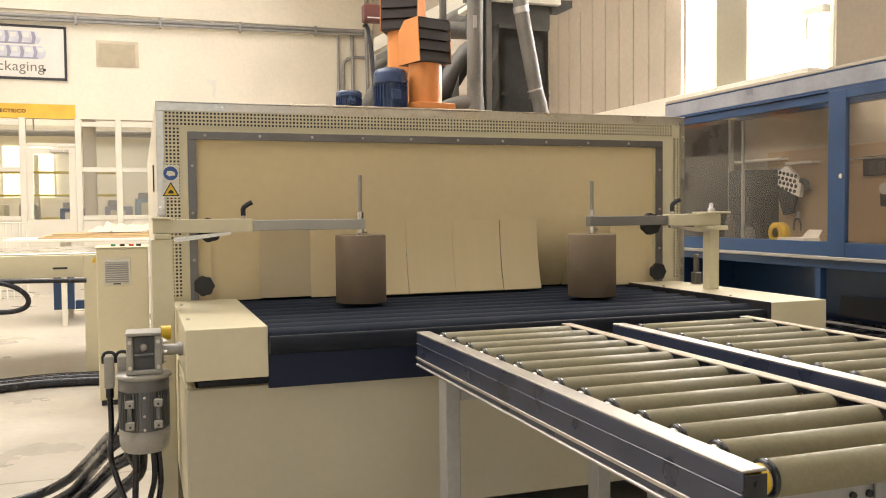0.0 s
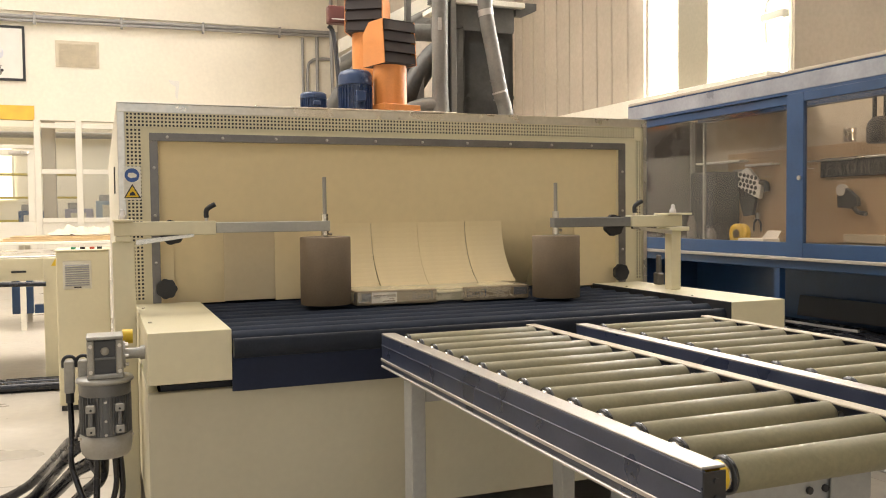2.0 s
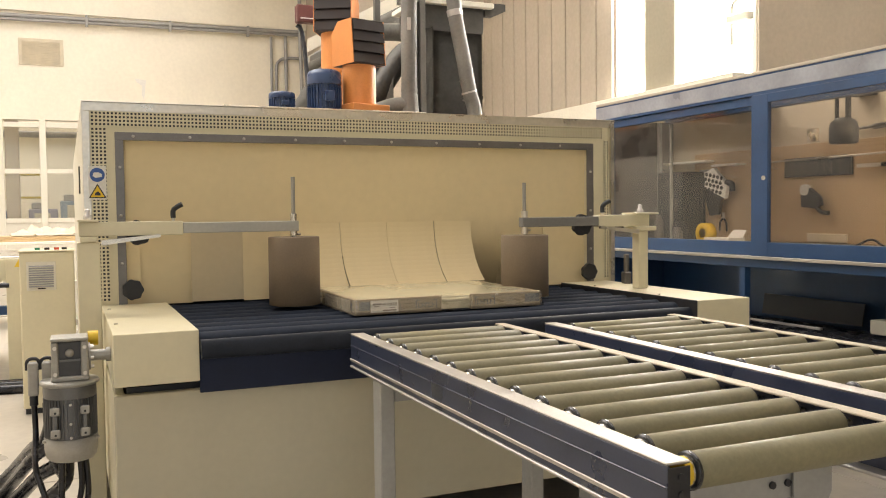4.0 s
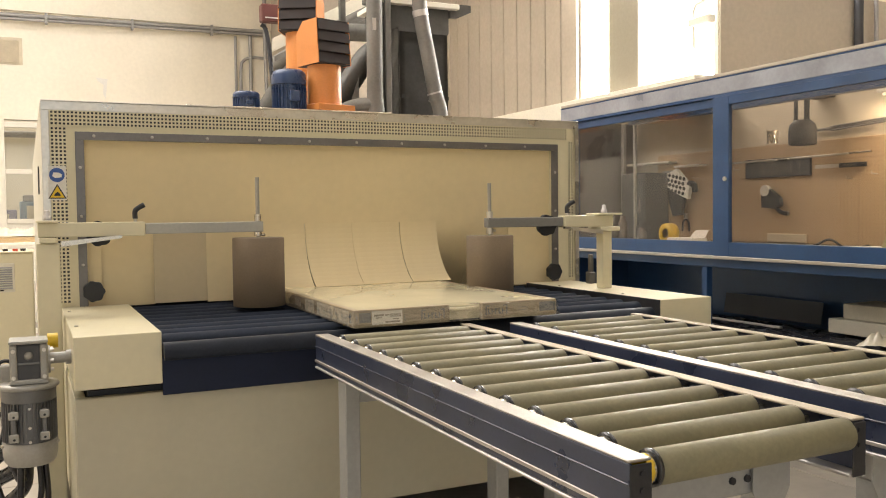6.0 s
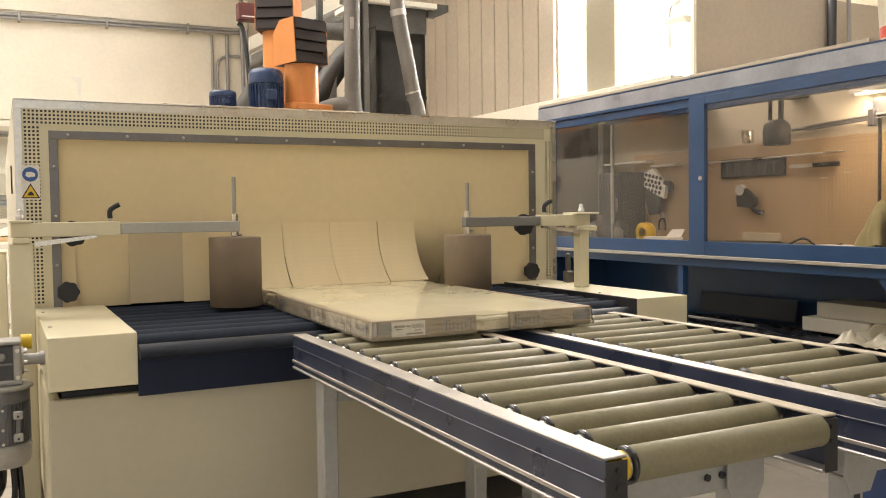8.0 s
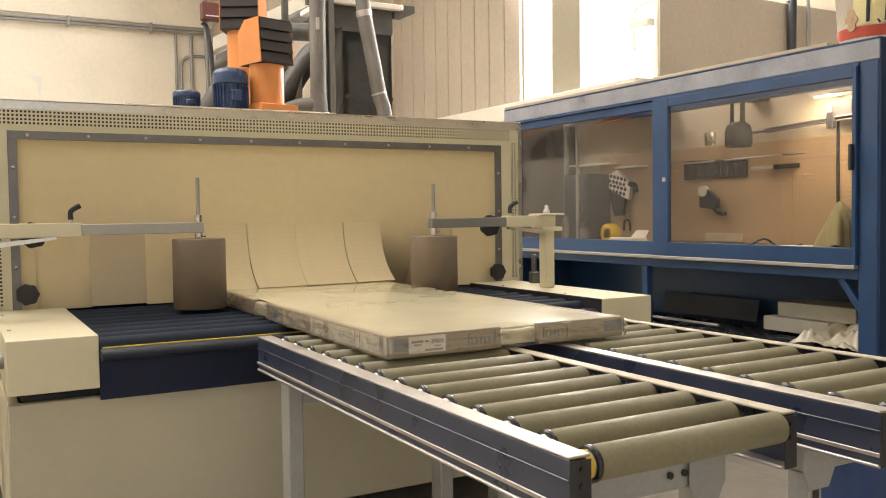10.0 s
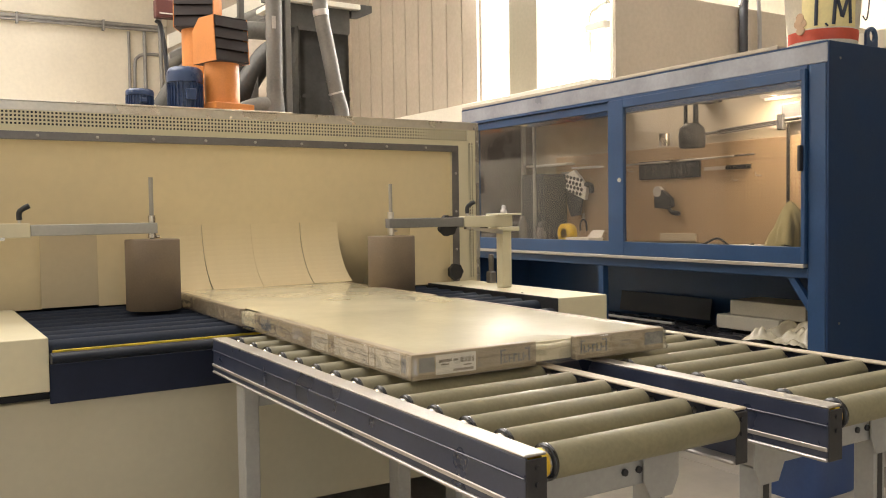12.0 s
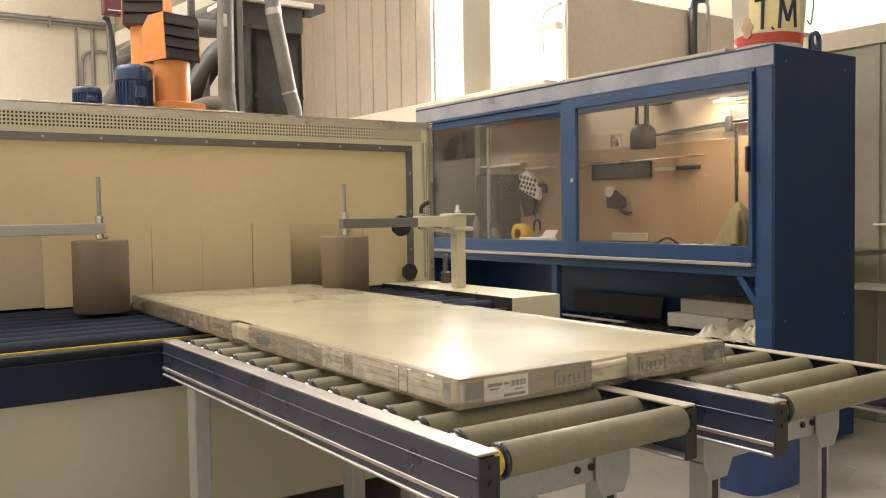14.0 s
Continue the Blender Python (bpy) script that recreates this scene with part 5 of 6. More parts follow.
VENT = mat("cream_vent_plastic", (0.62, 0.54, 0.4), 0.6)
# dimness behind the far pane, put into this wall's colour
ENDWALL = mat("dim_interior_wall_tone", (0.15, 0.135, 0.13), 0.7, var=0.2, scale=2)
GLOVEWHITE = mat("white_knit_glove", (0.82, 0.8, 0.74), 0.85, var=0.1, scale=40, bump=0.2, bump_scale=300)
PLATEGREY = mat("worn_grey_letter_paint", (0.13, 0.125, 0.12), 0.6, var=0.4, scale=30)
PALEGREY = mat("pale_grey", (0.66, 0.63, 0.57), 0.6)
TUBE = glow("added_tube_glow", (1.0, 0.9, 0.7), 0.9)
TOWEL = mat("yellow_green_towel", (0.46, 0.415, 0.22), 0.95, var=0.15, scale=20, bump=0.4, bump_scale=180)
tool_wall()
# added light that brightens the tool wall behind the panes
lampd = area_lamp("tool_wall_fill", (4.16, 3.05, 1.7), (4.26, 3.2, 1.0), 0.04, 0.34, 11.0, (1.0, 0.84, 0.6))


def crumple(name, x0, x1, y0, y1, z, h, material, label, category, seed, nx=26, ny=40, freq=1.0):
    """A crumpled film sheet that lies on z."""
    bm = bmesh.new()
    grid = []
    for j in range(ny + 1):
        row = []
        for i in range(nx + 1):
            u, v = i / nx, j / ny
            e = min(u, 1 - u, v, 1 - v) * 5
            p = Vector((u * 7 * freq + seed, v * 9 * freq - seed, seed))
            q = abs(noise.noise(p)) + 0.6 * abs(noise.noise(p * 2.7))
            dx, dy = 0.02 * noise.noise(p * 0.9 + Vector((3, 0, 0))), 0.03 * noise.noise(p * 0.8 + Vector((0, 5, 0)))
            row.append(bm.verts.new((x0 + (x1 - x0) * u + dx, y0 + (y1 - y0) * v + dy, z + h * q * (0.25 + 0.75 * min(1, e)))))
        grid.append(row)
    for j in range(ny):
        for i in range(nx):
            bm.faces.new((grid[j][i], grid[j][i + 1], grid[j + 1][i + 1], grid[j + 1][i])).smooth = True
    return tagged(part(name, bm, material), label, category)


BLACKFILM = mat("black_plastic_film", (0.03, 0.03, 0.035), 0.25, var=0.2, scale=9)
MILKY = mat("milky_plastic_film", (0.55, 0.49, 0.36), 0.25, var=0.1, scale=9, coat=0.4)
FOAM = mat("white_foam_block", (0.47, 0.44, 0.37), 0.8, var=0.08, scale=9, bump=0.1, bump_scale=150)




def bay_things():
    z = 0.4505
    crumple("plastic_sheet", 3.33, 3.75, 2.35, 4.5, z, 0.035, BLACKFILM, "crumpled black plastic sheet lying in the open bay", "plastic sheet", 2.3, 30, 70)
    tagged(part("foam_block", B(3.5, 3.72, 2.58, 2.95, 0.495, 0.563, 0.005, 2), FOAM), "pale foam block lying in the open bay", "block", "foam blocks")
    tagged(part("foam_block", B(3.53, 3.76, 2.46, 2.89, 0.564, 0.638, 0.005, 2), FOAM), "pale foam block stacked on another block", "block", "foam blocks")
    crumple("plastic_bag", 3.34, 3.6, 2.3, 2.66, 0.475, 0.115, MILKY, "crumpled milky plastic bag in the open bay", "plastic bag", 7.7, 36, 44, 0.3)
    tagged(part("sheet_metal", prism(bmesh.new(), [(3.74, 3.2, 0.485), (3.74, 3.9, 0.485), (3.76, 3.9, 0.6), (3.76, 3.2, 0.6)], (0.004, 0, 0)), DARKDULL), "dull metal sheet leaning in the open bay", "sheet metal")
    tagged(part("aluminium_bar", B(3.45, 3.47, 3.2, 3.95, 0.484, 0.496, 0.002, 1), ALU), "thin bright aluminium bar on the plastic sheet", "bar")


bay_things()


def paint_bucket():
    g = empty("paint_bucket", pose(3.5, 2.36, 1.7905), "white plastic bucket with a red band and hand-painted letters", "bucket")
    part("bucket_body", lathe(bmesh.new(), [(0.0, 0.0), (0.138, 0.0), (0.142, 0.004), (0.165, 0.33), (0.17, 0.33), (0.17, 0.36), (0.0, 0.36)], Matrix(), 40), WHITEPLASTIC, g)
    part("colour_band", lathe(bmesh.new(), [(0.1445, 0.022), (0.1475, 0.068)], Matrix(), 40), RED, g, "red printed band")
    a = -math.degrees(math.atan2(3.5, 2.36))
    def stroke(pts, r=0.0075):
        """A brush stroke on the bucket: points of (metres along, height)."""
        line = []
        for (s0, z0), (s1, z1) in zip(pts, pts[1:]):
            for k in range(6):
                t = k / 5
                s_, z_ = s0 + (s1 - s0) * t, z0 + (z1 - z0) * t
                rr = 0.1425 + 0.023 * (z_ - 0.004) / 0.326 + 0.0005
                th = math.pi * 1.5 + radians(a - 4) + s_ / rr
                line.append((rr * math.cos(th), rr * math.sin(th), z_))
        part("lettering", hose(bmesh.new(), line[::2] + line[-1:], r, 8, 2), INKBLUE, g, "dark brush-painted letter")
    bm = bmesh.new()
    arc = []
    for i in range(17):
        s_ = -0.075 + 0.24 * i / 16
        col = []
        for z_ in (0.074, 0.2, 0.3):
            rr = 0.1425 + 0.023 * (z_ - 0.004) / 0.326 + 0.0004
            th = math.pi * 1.5 + radians(a - 4) + s_ / rr
            col.append(bm.verts.new((rr * math.cos(th), rr * math.sin(th), z_)))
        arc.append(col)
    for c0, c1 in zip(arc, arc[1:]):
        for k in range(2):
            bm.faces.new((c0[k], c1[k], c1[k + 1], c0[k + 1])).smooth = True
    part("printed_panel", bm, PALEYELLOW, g, "pale yellow printed panel")
    stroke([(-0.015, 0.082), (-0.011, 0.212)])
    stroke([(-0.045, 0.207), (0.025, 0.214)])
    stroke([(0.025, 0.080), (0.030, 0.084)], 0.009)
    stroke([(0.055, 0.082), (0.065, 0.212), (0.093, 0.112), (0.125, 0.217), (0.133, 0.087)])
    q = radians(a)
    for da, dz in ((-0.62, 0.07), (-0.56, 0.1), (-0.7, 0.1), (-0.63, 0.125)):
        th = math.pi * 1.5 + q + da
        part("flower_print", C((0.145 * math.cos(th), 0.145 * math.sin(th), dz), (0.1525 * math.cos(th), 0.1525 * math.sin(th), dz), 0.02, n=10), FLOWER, g)
    part("bail_handle", hose(bmesh.new(), [(0.16 * math.cos(q + 0.1), 0.16 * math.sin(q + 0.1), 0.3), (0.185 * math.cos(q), 0.185 * math.sin(q), 0.22), (0.18 * math.cos(q - 0.25), 0.18 * math.sin(q - 0.25), 0.11), (0.172 * math.cos(q - 0.4), 0.172 * math.sin(q - 0.4), 0.12)], 0.003), INK, g)


PALEYELLOW = mat("pale_yellow_print", (0.8, 0.7, 0.36), 0.45, var=0.05)
WHITEPLASTIC = mat("white_plastic", (0.84, 0.79, 0.68), 0.4, var=0.06)
RED = mat("red_print", (0.52, 0.075, 0.04), 0.45)
INKBLUE = mat("blue_black_paint", (0.02, 0.03, 0.06), 0.5)
FLOWER = mat("brown_print", (0.5, 0.33, 0.2), 0.5)
paint_bucket()


def waste_bin():
    g = empty("waste_bin", pose(2.98, 2.07, 0), "blue plastic waste bin on the floor", "bin")
    bm = bmesh.new()
    n = 40
    def ring(s, z):
        out = []
        for i in range(n):
            a = 2 * math.pi * i / n
            c, t = math.cos(a), math.sin(a)
            k = (abs(c) ** 5 + abs(t) ** 5) ** (-1 / 5)
            out.append(bm.verts.new((0.2 * s * c * k, 0.15 * s * t * k, z)))
        return out
    rs = [ring(0.85, 0.0), ring(0.87, 0.01), ring(1.0, 0.3), ring(1.07, 0.3), ring(1.07, 0.32), ring(0.97, 0.32), ring(0.85, 0.02)]
    for a, b in zip(rs, rs[1:]):
        for i in range(n):
            f = bm.faces.new((a[i], a[(i + 1) % n], b[(i + 1) % n], b[i]))
            f.smooth = True
    bm.faces.new(rs[0][::-1])
    bm.faces.new(rs[-1])
    part("bin_body", bm, BINBLUE, g)


BINBLUE = mat("blue_bin_plastic", (0.04, 0.085, 0.24), 0.45)
waste_bin()
tagged(part("wall_shelf", B(4.1, 4.298, 1.7, 2.36, 0.685, 0.705, 0.003, 1), WHITEPAINT), "narrow pale shelf on the partition wall", "shelf")
tagged(part("cable_tray", B(4.26, 4.298, 1.5, 2.29, 0.995, 1.005, 0.002, 1), WHITEPAINT), "slim pale strip on the partition wall", "strip")


# ---- on and behind the tunnel: motors, flues and ducts ----
def fan_motor(name, label, x, y, r, h, z0=1.5255):
    g = empty(name, pose(x, y, z0), label, "fan motor", "fan motors")
    b = part("motor_body", C((0, 0, 0), (0, 0, h * 0.62), r * 0.9, n=32), MOTORBLUE, g)
    for k in range(28):
        part("cooling_fin", B(-0.002, 0.002, r * 0.89, r * 1.0, 0.01, h * 0.6), MOTORBLUE, b, at=pose(0, 0, 0, 0, 0, k * 360 / 28))
    part("fan_cowl", lathe(bmesh.new(), [(r, h * 0.625), (r * 1.01, h * 0.64), (r, h * 0.85), (r * 0.92, h * 0.93), (r * 0.75, h * 0.98), (0.0, h)], Matrix(), 36), MOTORBLUE, g)
    part("terminal_box", B(-r * 0.3, r * 0.3, -r * 1.25, -r * 0.9, h * 0.2, h * 0.45, 0.006, 1), MOTORBLUE, g)


fan_motor("fan_motor", "small dark blue fan motor on the tunnel roof", 1.308, 5.6, 0.085, 0.118, 1.7755)
fan_motor("fan_motor", "large dark blue fan motor on the tunnel roof", 1.593, 5.6, 0.113, 0.275, 1.7755)


part("roof_plenum", B(0.9, 2.25, 5.42, 7.2, 1.5255, 1.775, 0.004, 1), STEEL, TUNNEL)


def flue(x, y, r, z1, hood, turn, label):
    g = empty("exhaust_flue", pose(x, y, 1.7755, 0, 0, turn), label, "exhaust flue", "exhaust flues")
    z1 -= 1.7755
    part("flange_plate", B(-r * 1.3, r * 1.3, -r * 1.3, r * 1.3, 0.0, 0.045, 0.003, 1), ORANGE, g)
    part("pipe", C((0, 0, 0.0455), (0, 0, z1), r, n=36), ORANGE, g)
    w, h = hood, hood * 1.12
    z0 = z1 + 0.0005
    # hood: orange cheeks with a louvred mouth
    for s in (-1, 1):
        part("cheek", prism(bmesh.new(), [(s * w / 2, -w * 0.5, z0), (s * w / 2, w * 0.5, z0), (s * w / 2, w * 0.5, z0 + h * 0.75), (s * w / 2, w * 0.2, z0 + h), (s * w / 2, -w * 0.42, z0 + h)], (-s * 0.006, 0, 0)), ORANGE, g)
    part("hood_roof", B(-w / 2 + 0.007, w / 2 - 0.007, -w * 0.42, w * 0.2, z0 + h - 0.006, z0 + h), RUST, g)
    part("hood_floor", B(-w / 2 + 0.007, w / 2 - 0.007, -w * 0.5, w * 0.5, z0, z0 + 0.006), RUST, g)
    part("hood_back", B(-w / 2 + 0.007, w / 2 - 0.007, w * 0.44, w * 0.45, z0 + 0.007, z0 + h * 0.8), RUST, g)
    for k in range(4):
        zz = z0 + h * (0.03 + 0.24 * k)
        part("louvre", prism(bmesh.new(), [(-w / 2 + 0.007, -w * 0.5, zz), (w / 2 - 0.007, -w * 0.5, zz), (w / 2 - 0.007, -w * 0.455, zz + h * 0.215), (-w / 2 + 0.007, -w * 0.455, zz + h * 0.215)], (0, 0.005, 0)), RUST, g)
    part("mouth", B(-w / 2 + 0.007, w / 2 - 0.007, -w * 0.3, -w * 0.29, z0 + 0.007, z0 + h - 0.007), RUST, g)


flue(1.835, 5.6, 0.113, 2.085, 0.26, 16, "orange exhaust flue with a louvred brown hood")
flue(1.985, 6.6, 0.125, 2.5, 0.3, -30, "tall orange exhaust flue with a louvred brown hood")


def ducts():
    def d(name, pts, r, label, mm=None):
        return tagged(part(name, hose(bmesh.new(), pts, r, 20, 6), mm or GALV), label, "air duct", "air ducts")
    k = d("air_duct", [(2.655, 6.75, 3.6), (2.652, 6.75, 2.8), (2.648, 6.75, 2.25), (2.646, 6.75, 2.02)], 0.066, "grey galvanised duct with a printed sticker")
    part("collar_ring", C((2.648, 6.75, 2.1), (2.648, 6.75, 2.13), 0.069, n=24), GALV, k)
    part("flared_base", C((2.648, 6.75, 1.7), (2.647, 6.75, 2.085), 0.1, 0.067, n=24), GALV, k)
    part("side_spout", hose(bmesh.new(), [(2.62, 6.76, 1.99), (2.52, 6.8, 1.985), (2.4, 6.85, 1.94), (2.33, 6.9, 1.86)], 0.068, 18, 6), GALV, k)
    part("spout_rim", C((2.385, 6.855, 1.935), (2.365, 6.865, 1.92), 0.073, n=22), ALU, k)
    part("sticker", B(2.61, 2.64, 6.679, 6.6865, 2.6, 2.7), ALU, k, "worn metal sticker")
    k = d("air_duct", [(2.95, 6.62, 3.25), (2.998, 6.62, 2.9), (3.02, 6.62, 2.7), (3.085, 6.62, 2.38), (3.14, 6.62, 2.1), (3.19, 6.62, 1.9), (3.2, 6.62, 1.4), (3.2, 6.62, 0.0)], 0.062, "slanting grey galvanised duct with bright collar and seams")
    for x, z, dx, dz, mm in ((3.005, 2.78, 0.010, -0.05, ALU), (3.112, 2.215, 0.003, -0.012, GALV), (3.133, 2.11, 0.004, -0.014, ALU), (3.143, 2.06, 0.004, -0.014, GALV)):
        part("seam_ring", C((x, 6.62, z), (x + dx, 6.62, z + dz), 0.0655, n=24), mm, k)
    big = empty("filter_housing", pose(3.1, 7.1, 0), "large dark grey sheet-metal filter housing with dented flank", "filter housing")
    part("housing", prism(bmesh.new(), [(-0.24, -0.17, 0.0), (-0.2, -0.27, 0.0), (0.27, -0.25, 0.0), (0.29, 0.25, 0.0), (-0.24, 0.25, 0.0)], (0, 0, 2.66)), DARKDUCT, big)
    # dented flank sheet, coloured lighter as the lit side, folded round the corner
    bm = bmesh.new()
    rng = random.Random(21)
    grid = [[bm.verts.new((-0.31 + 0.1 * i / 4, -0.19 - 0.085 * i / 4 + rng.uniform(-0.012, 0.008), 1.5 + 1.16 * j / 12)) for i in range(5)] for j in range(13)]
    for r0, r1 in zip(grid, grid[1:]):
        for i in range(4):
            bm.faces.new((r0[i], r0[i + 1], r1[i + 1], r1[i]))
    bmesh.ops.solidify(bm, geom=bm.faces[:], thickness=0.003)
    part("flank_sheet", bm, GALV, big, "dented flank sheet, coloured lighter as the lit side")
    # front sheet, its shade put into the darker grey
    bm = bmesh.new()
    grid = [[bm.verts.new((-0.195 + 0.46 * i / 9, -0.276 + 0.019 * i / 9 + rng.uniform(-0.009, 0.003), 1.4 + 1.24 * j / 11)) for i in range(10)] for j in range(12)]
    for r0, r1 in zip(grid, grid[1:]):
        for i in range(9):
            bm.faces.new((r0[i], r0[i + 1], r1[i + 1], r1[i])).smooth = True
    bmesh.ops.solidify(bm, geom=bm.faces[:], thickness=0.002)
    part("front_sheet", bm, DARKDUCT, big, "dented front sheet, coloured dark as the shaded side")
    part("shoulder", prism(bmesh.new(), [(-0.3, -0.26, 2.6605), (0.28, -0.26, 2.6605), (0.28, 0.25, 2.6605), (-0.3, 0.25, 2.6605)], (0, 0, 0.2)), DARKDUCT, big)
    part("cover", B(-0.36, 0.36, -0.32, 0.3, 2.861, 2.905, 0.004, 1), WHITEPAINT, big)
    for z in (2.08, 2.645):
        part("band", prism(bmesh.new(), [(-0.25, -0.178, z), (-0.206, -0.278, z), (0.276, -0.258, z), (0.276, -0.2, z), (-0.25, -0.1, z)], (0, 0, 0.03)), DARKDUCT, big)
    d("air_duct", [(2.25, 8.4, 2.55), (2.45, 8.2, 2.68), (2.9, 8.0, 2.95), (3.4, 7.9, 3.3)], 0.09, "grey galvanised duct rising at a slant")
    d("air_duct", [(2.2, 7.2, 1.78), (2.4, 7.2, 2.0), (2.53, 7.2, 2.16), (2.72, 7.15, 2.45), (2.86, 7.12, 2.55)], 0.1, "dark duct rising at a slant behind the flues", DARKDUCT)
    d("air_duct", [(2.35, 8.0, 2.75), (2.7, 7.7, 2.78), (3.0, 7.45, 2.74)], 0.08, "dark duct crossing behind the upright duct", DARKDUCT)
    d("air_duct", [(2.15, 8.3, 2.1), (2.3, 8.2, 2.35), (2.45, 8.1, 2.5), (2.75, 8.0, 2.62)], 0.12, "dark bent duct deep between the flues", DARKDUCT)
    tagged(part("gusset_sheet", prism(bmesh.new(), [(2.43, 7.0, 1.78), (2.6, 7.0, 1.78), (2.6, 7.0, 2.26)], (0, 0.006, 0)), GALV), "grey triangular gusset sheet beside the duct", "sheet")
    fr = empty("duct_frame", pose(0, 0, 0), "painted steel frame that carries the ducts", "frame")
    part("upright", B(2.752, 2.8, 6.75, 6.8, 0, 3.6, 0.003, 1), GALV, fr)
    part("upright", B(2.726, 2.7515, 6.79, 6.82, 0, 3.6), DARKDUCT, fr)
    part("upright", B(2.6, 2.65, 7.45, 7.5, 0, 3.6), DARKDUCT, fr)
    part("beam", prism(bmesh.new(), [(2.1, 7.9, 2.6), (3.5, 7.65, 3.35), (3.5, 7.65, 3.47), (2.1, 7.9, 2.72)], (0, 0.05, 0)), GREYCREAM, fr)
    part("beam", prism(bmesh.new(), [(2.1, 7.86, 2.5), (2.95, 7.7, 2.93), (2.95, 7.7, 2.98), (2.1, 7.86, 2.55)], (0, 0.03, 0)), GALV, fr)
    part("beam", B(2.8005, 3.49, 7.38, 7.43, 2.98, 3.06), DARKDUCT, fr)
    part("gusset", prism(bmesh.new(), [(3.4, 6.84, 2.92), (3.6, 6.84, 2.92), (3.6, 6.84, 2.86), (3.47, 6.84, 2.8), (3.4, 6.84, 2.8)], (0, 0.05, 0)), DARKDUCT, fr)
    rb = tagged(part("bell_box", B(1.99, 2.17, 7.86, 7.96, 2.86, 3.02, 0.008, 1), RED2), "dark red box on the pipework", "box")
    part("louvre", B(2.02, 2.14, 7.853, 7.8595, 2.89, 2.9), PALEGREY, rb)
    for q, r in (([(2.12, 7.97, 1.9), (2.1, 7.97, 2.4), (2.06, 7.97, 2.78), (2.01, 7.97, 2.85)], 0.02),):
        tagged(part("cable", hose(bmesh.new(), q, r, 8, 6), INK), "dark cable running down beside the flues", "cable", "flue cables")


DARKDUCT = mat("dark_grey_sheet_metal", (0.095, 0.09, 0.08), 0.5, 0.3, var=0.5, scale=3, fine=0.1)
RED2 = mat("dark_red_paint", (0.1, 0.025, 0.02), 0.5)
ducts()


# ---- left of the tunnel ----
def control_box():
    g = empty("control_box", pose(-0.245, 5.3, 0), "cream electrical control box with a vent grille", "control box")
    part("body", B(0, 0.28, 0, 0.42, 0.03, 0.905, 0.008, 2), CREAM, g)
    part("plinth", B(0.01, 0.27, 0.01, 0.41, 0, 0.0295), BLACK, g)
    v = part("vent_grille", B(0.035, 0.185, -0.006, -0.0005, 0.69, 0.85, 0.002, 1), GREYCREAM, g)
    for k in range(10):
        part("slat", prism(bmesh.new(), [(0.047, -0.0065, 0.715 + 0.0125 * k), (0.173, -0.0065, 0.715 + 0.0125 * k), (0.173, -0.011, 0.709 + 0.0125 * k), (0.047, -0.011, 0.709 + 0.0125 * k)], (0, 0.001, 0.002)), CONDUIT, v)
    part("badge", B(0.09, 0.13, -0.008, -0.0062, 0.697, 0.704), RUST, v)
    for x, mm in ((0.09, GREENCAP), (0.14, RUST), (0.19, RED), (0.23, INK)):
        part("push_button", C((x, 0.1, 0.905), (x, 0.1, 0.925), 0.014, n=14), mm, g)
    part("lid", B(-0.006, 0.286, -0.008, 0.428, 0.9055, 0.912, 0.002, 1), CREAM, g)


PALEBLUE = mat("pale_blue_machine_paint", (0.3, 0.38, 0.48), 0.5)
GREENCAP = mat("green_plastic", (0.03, 0.2, 0.12), 0.4)
control_box()


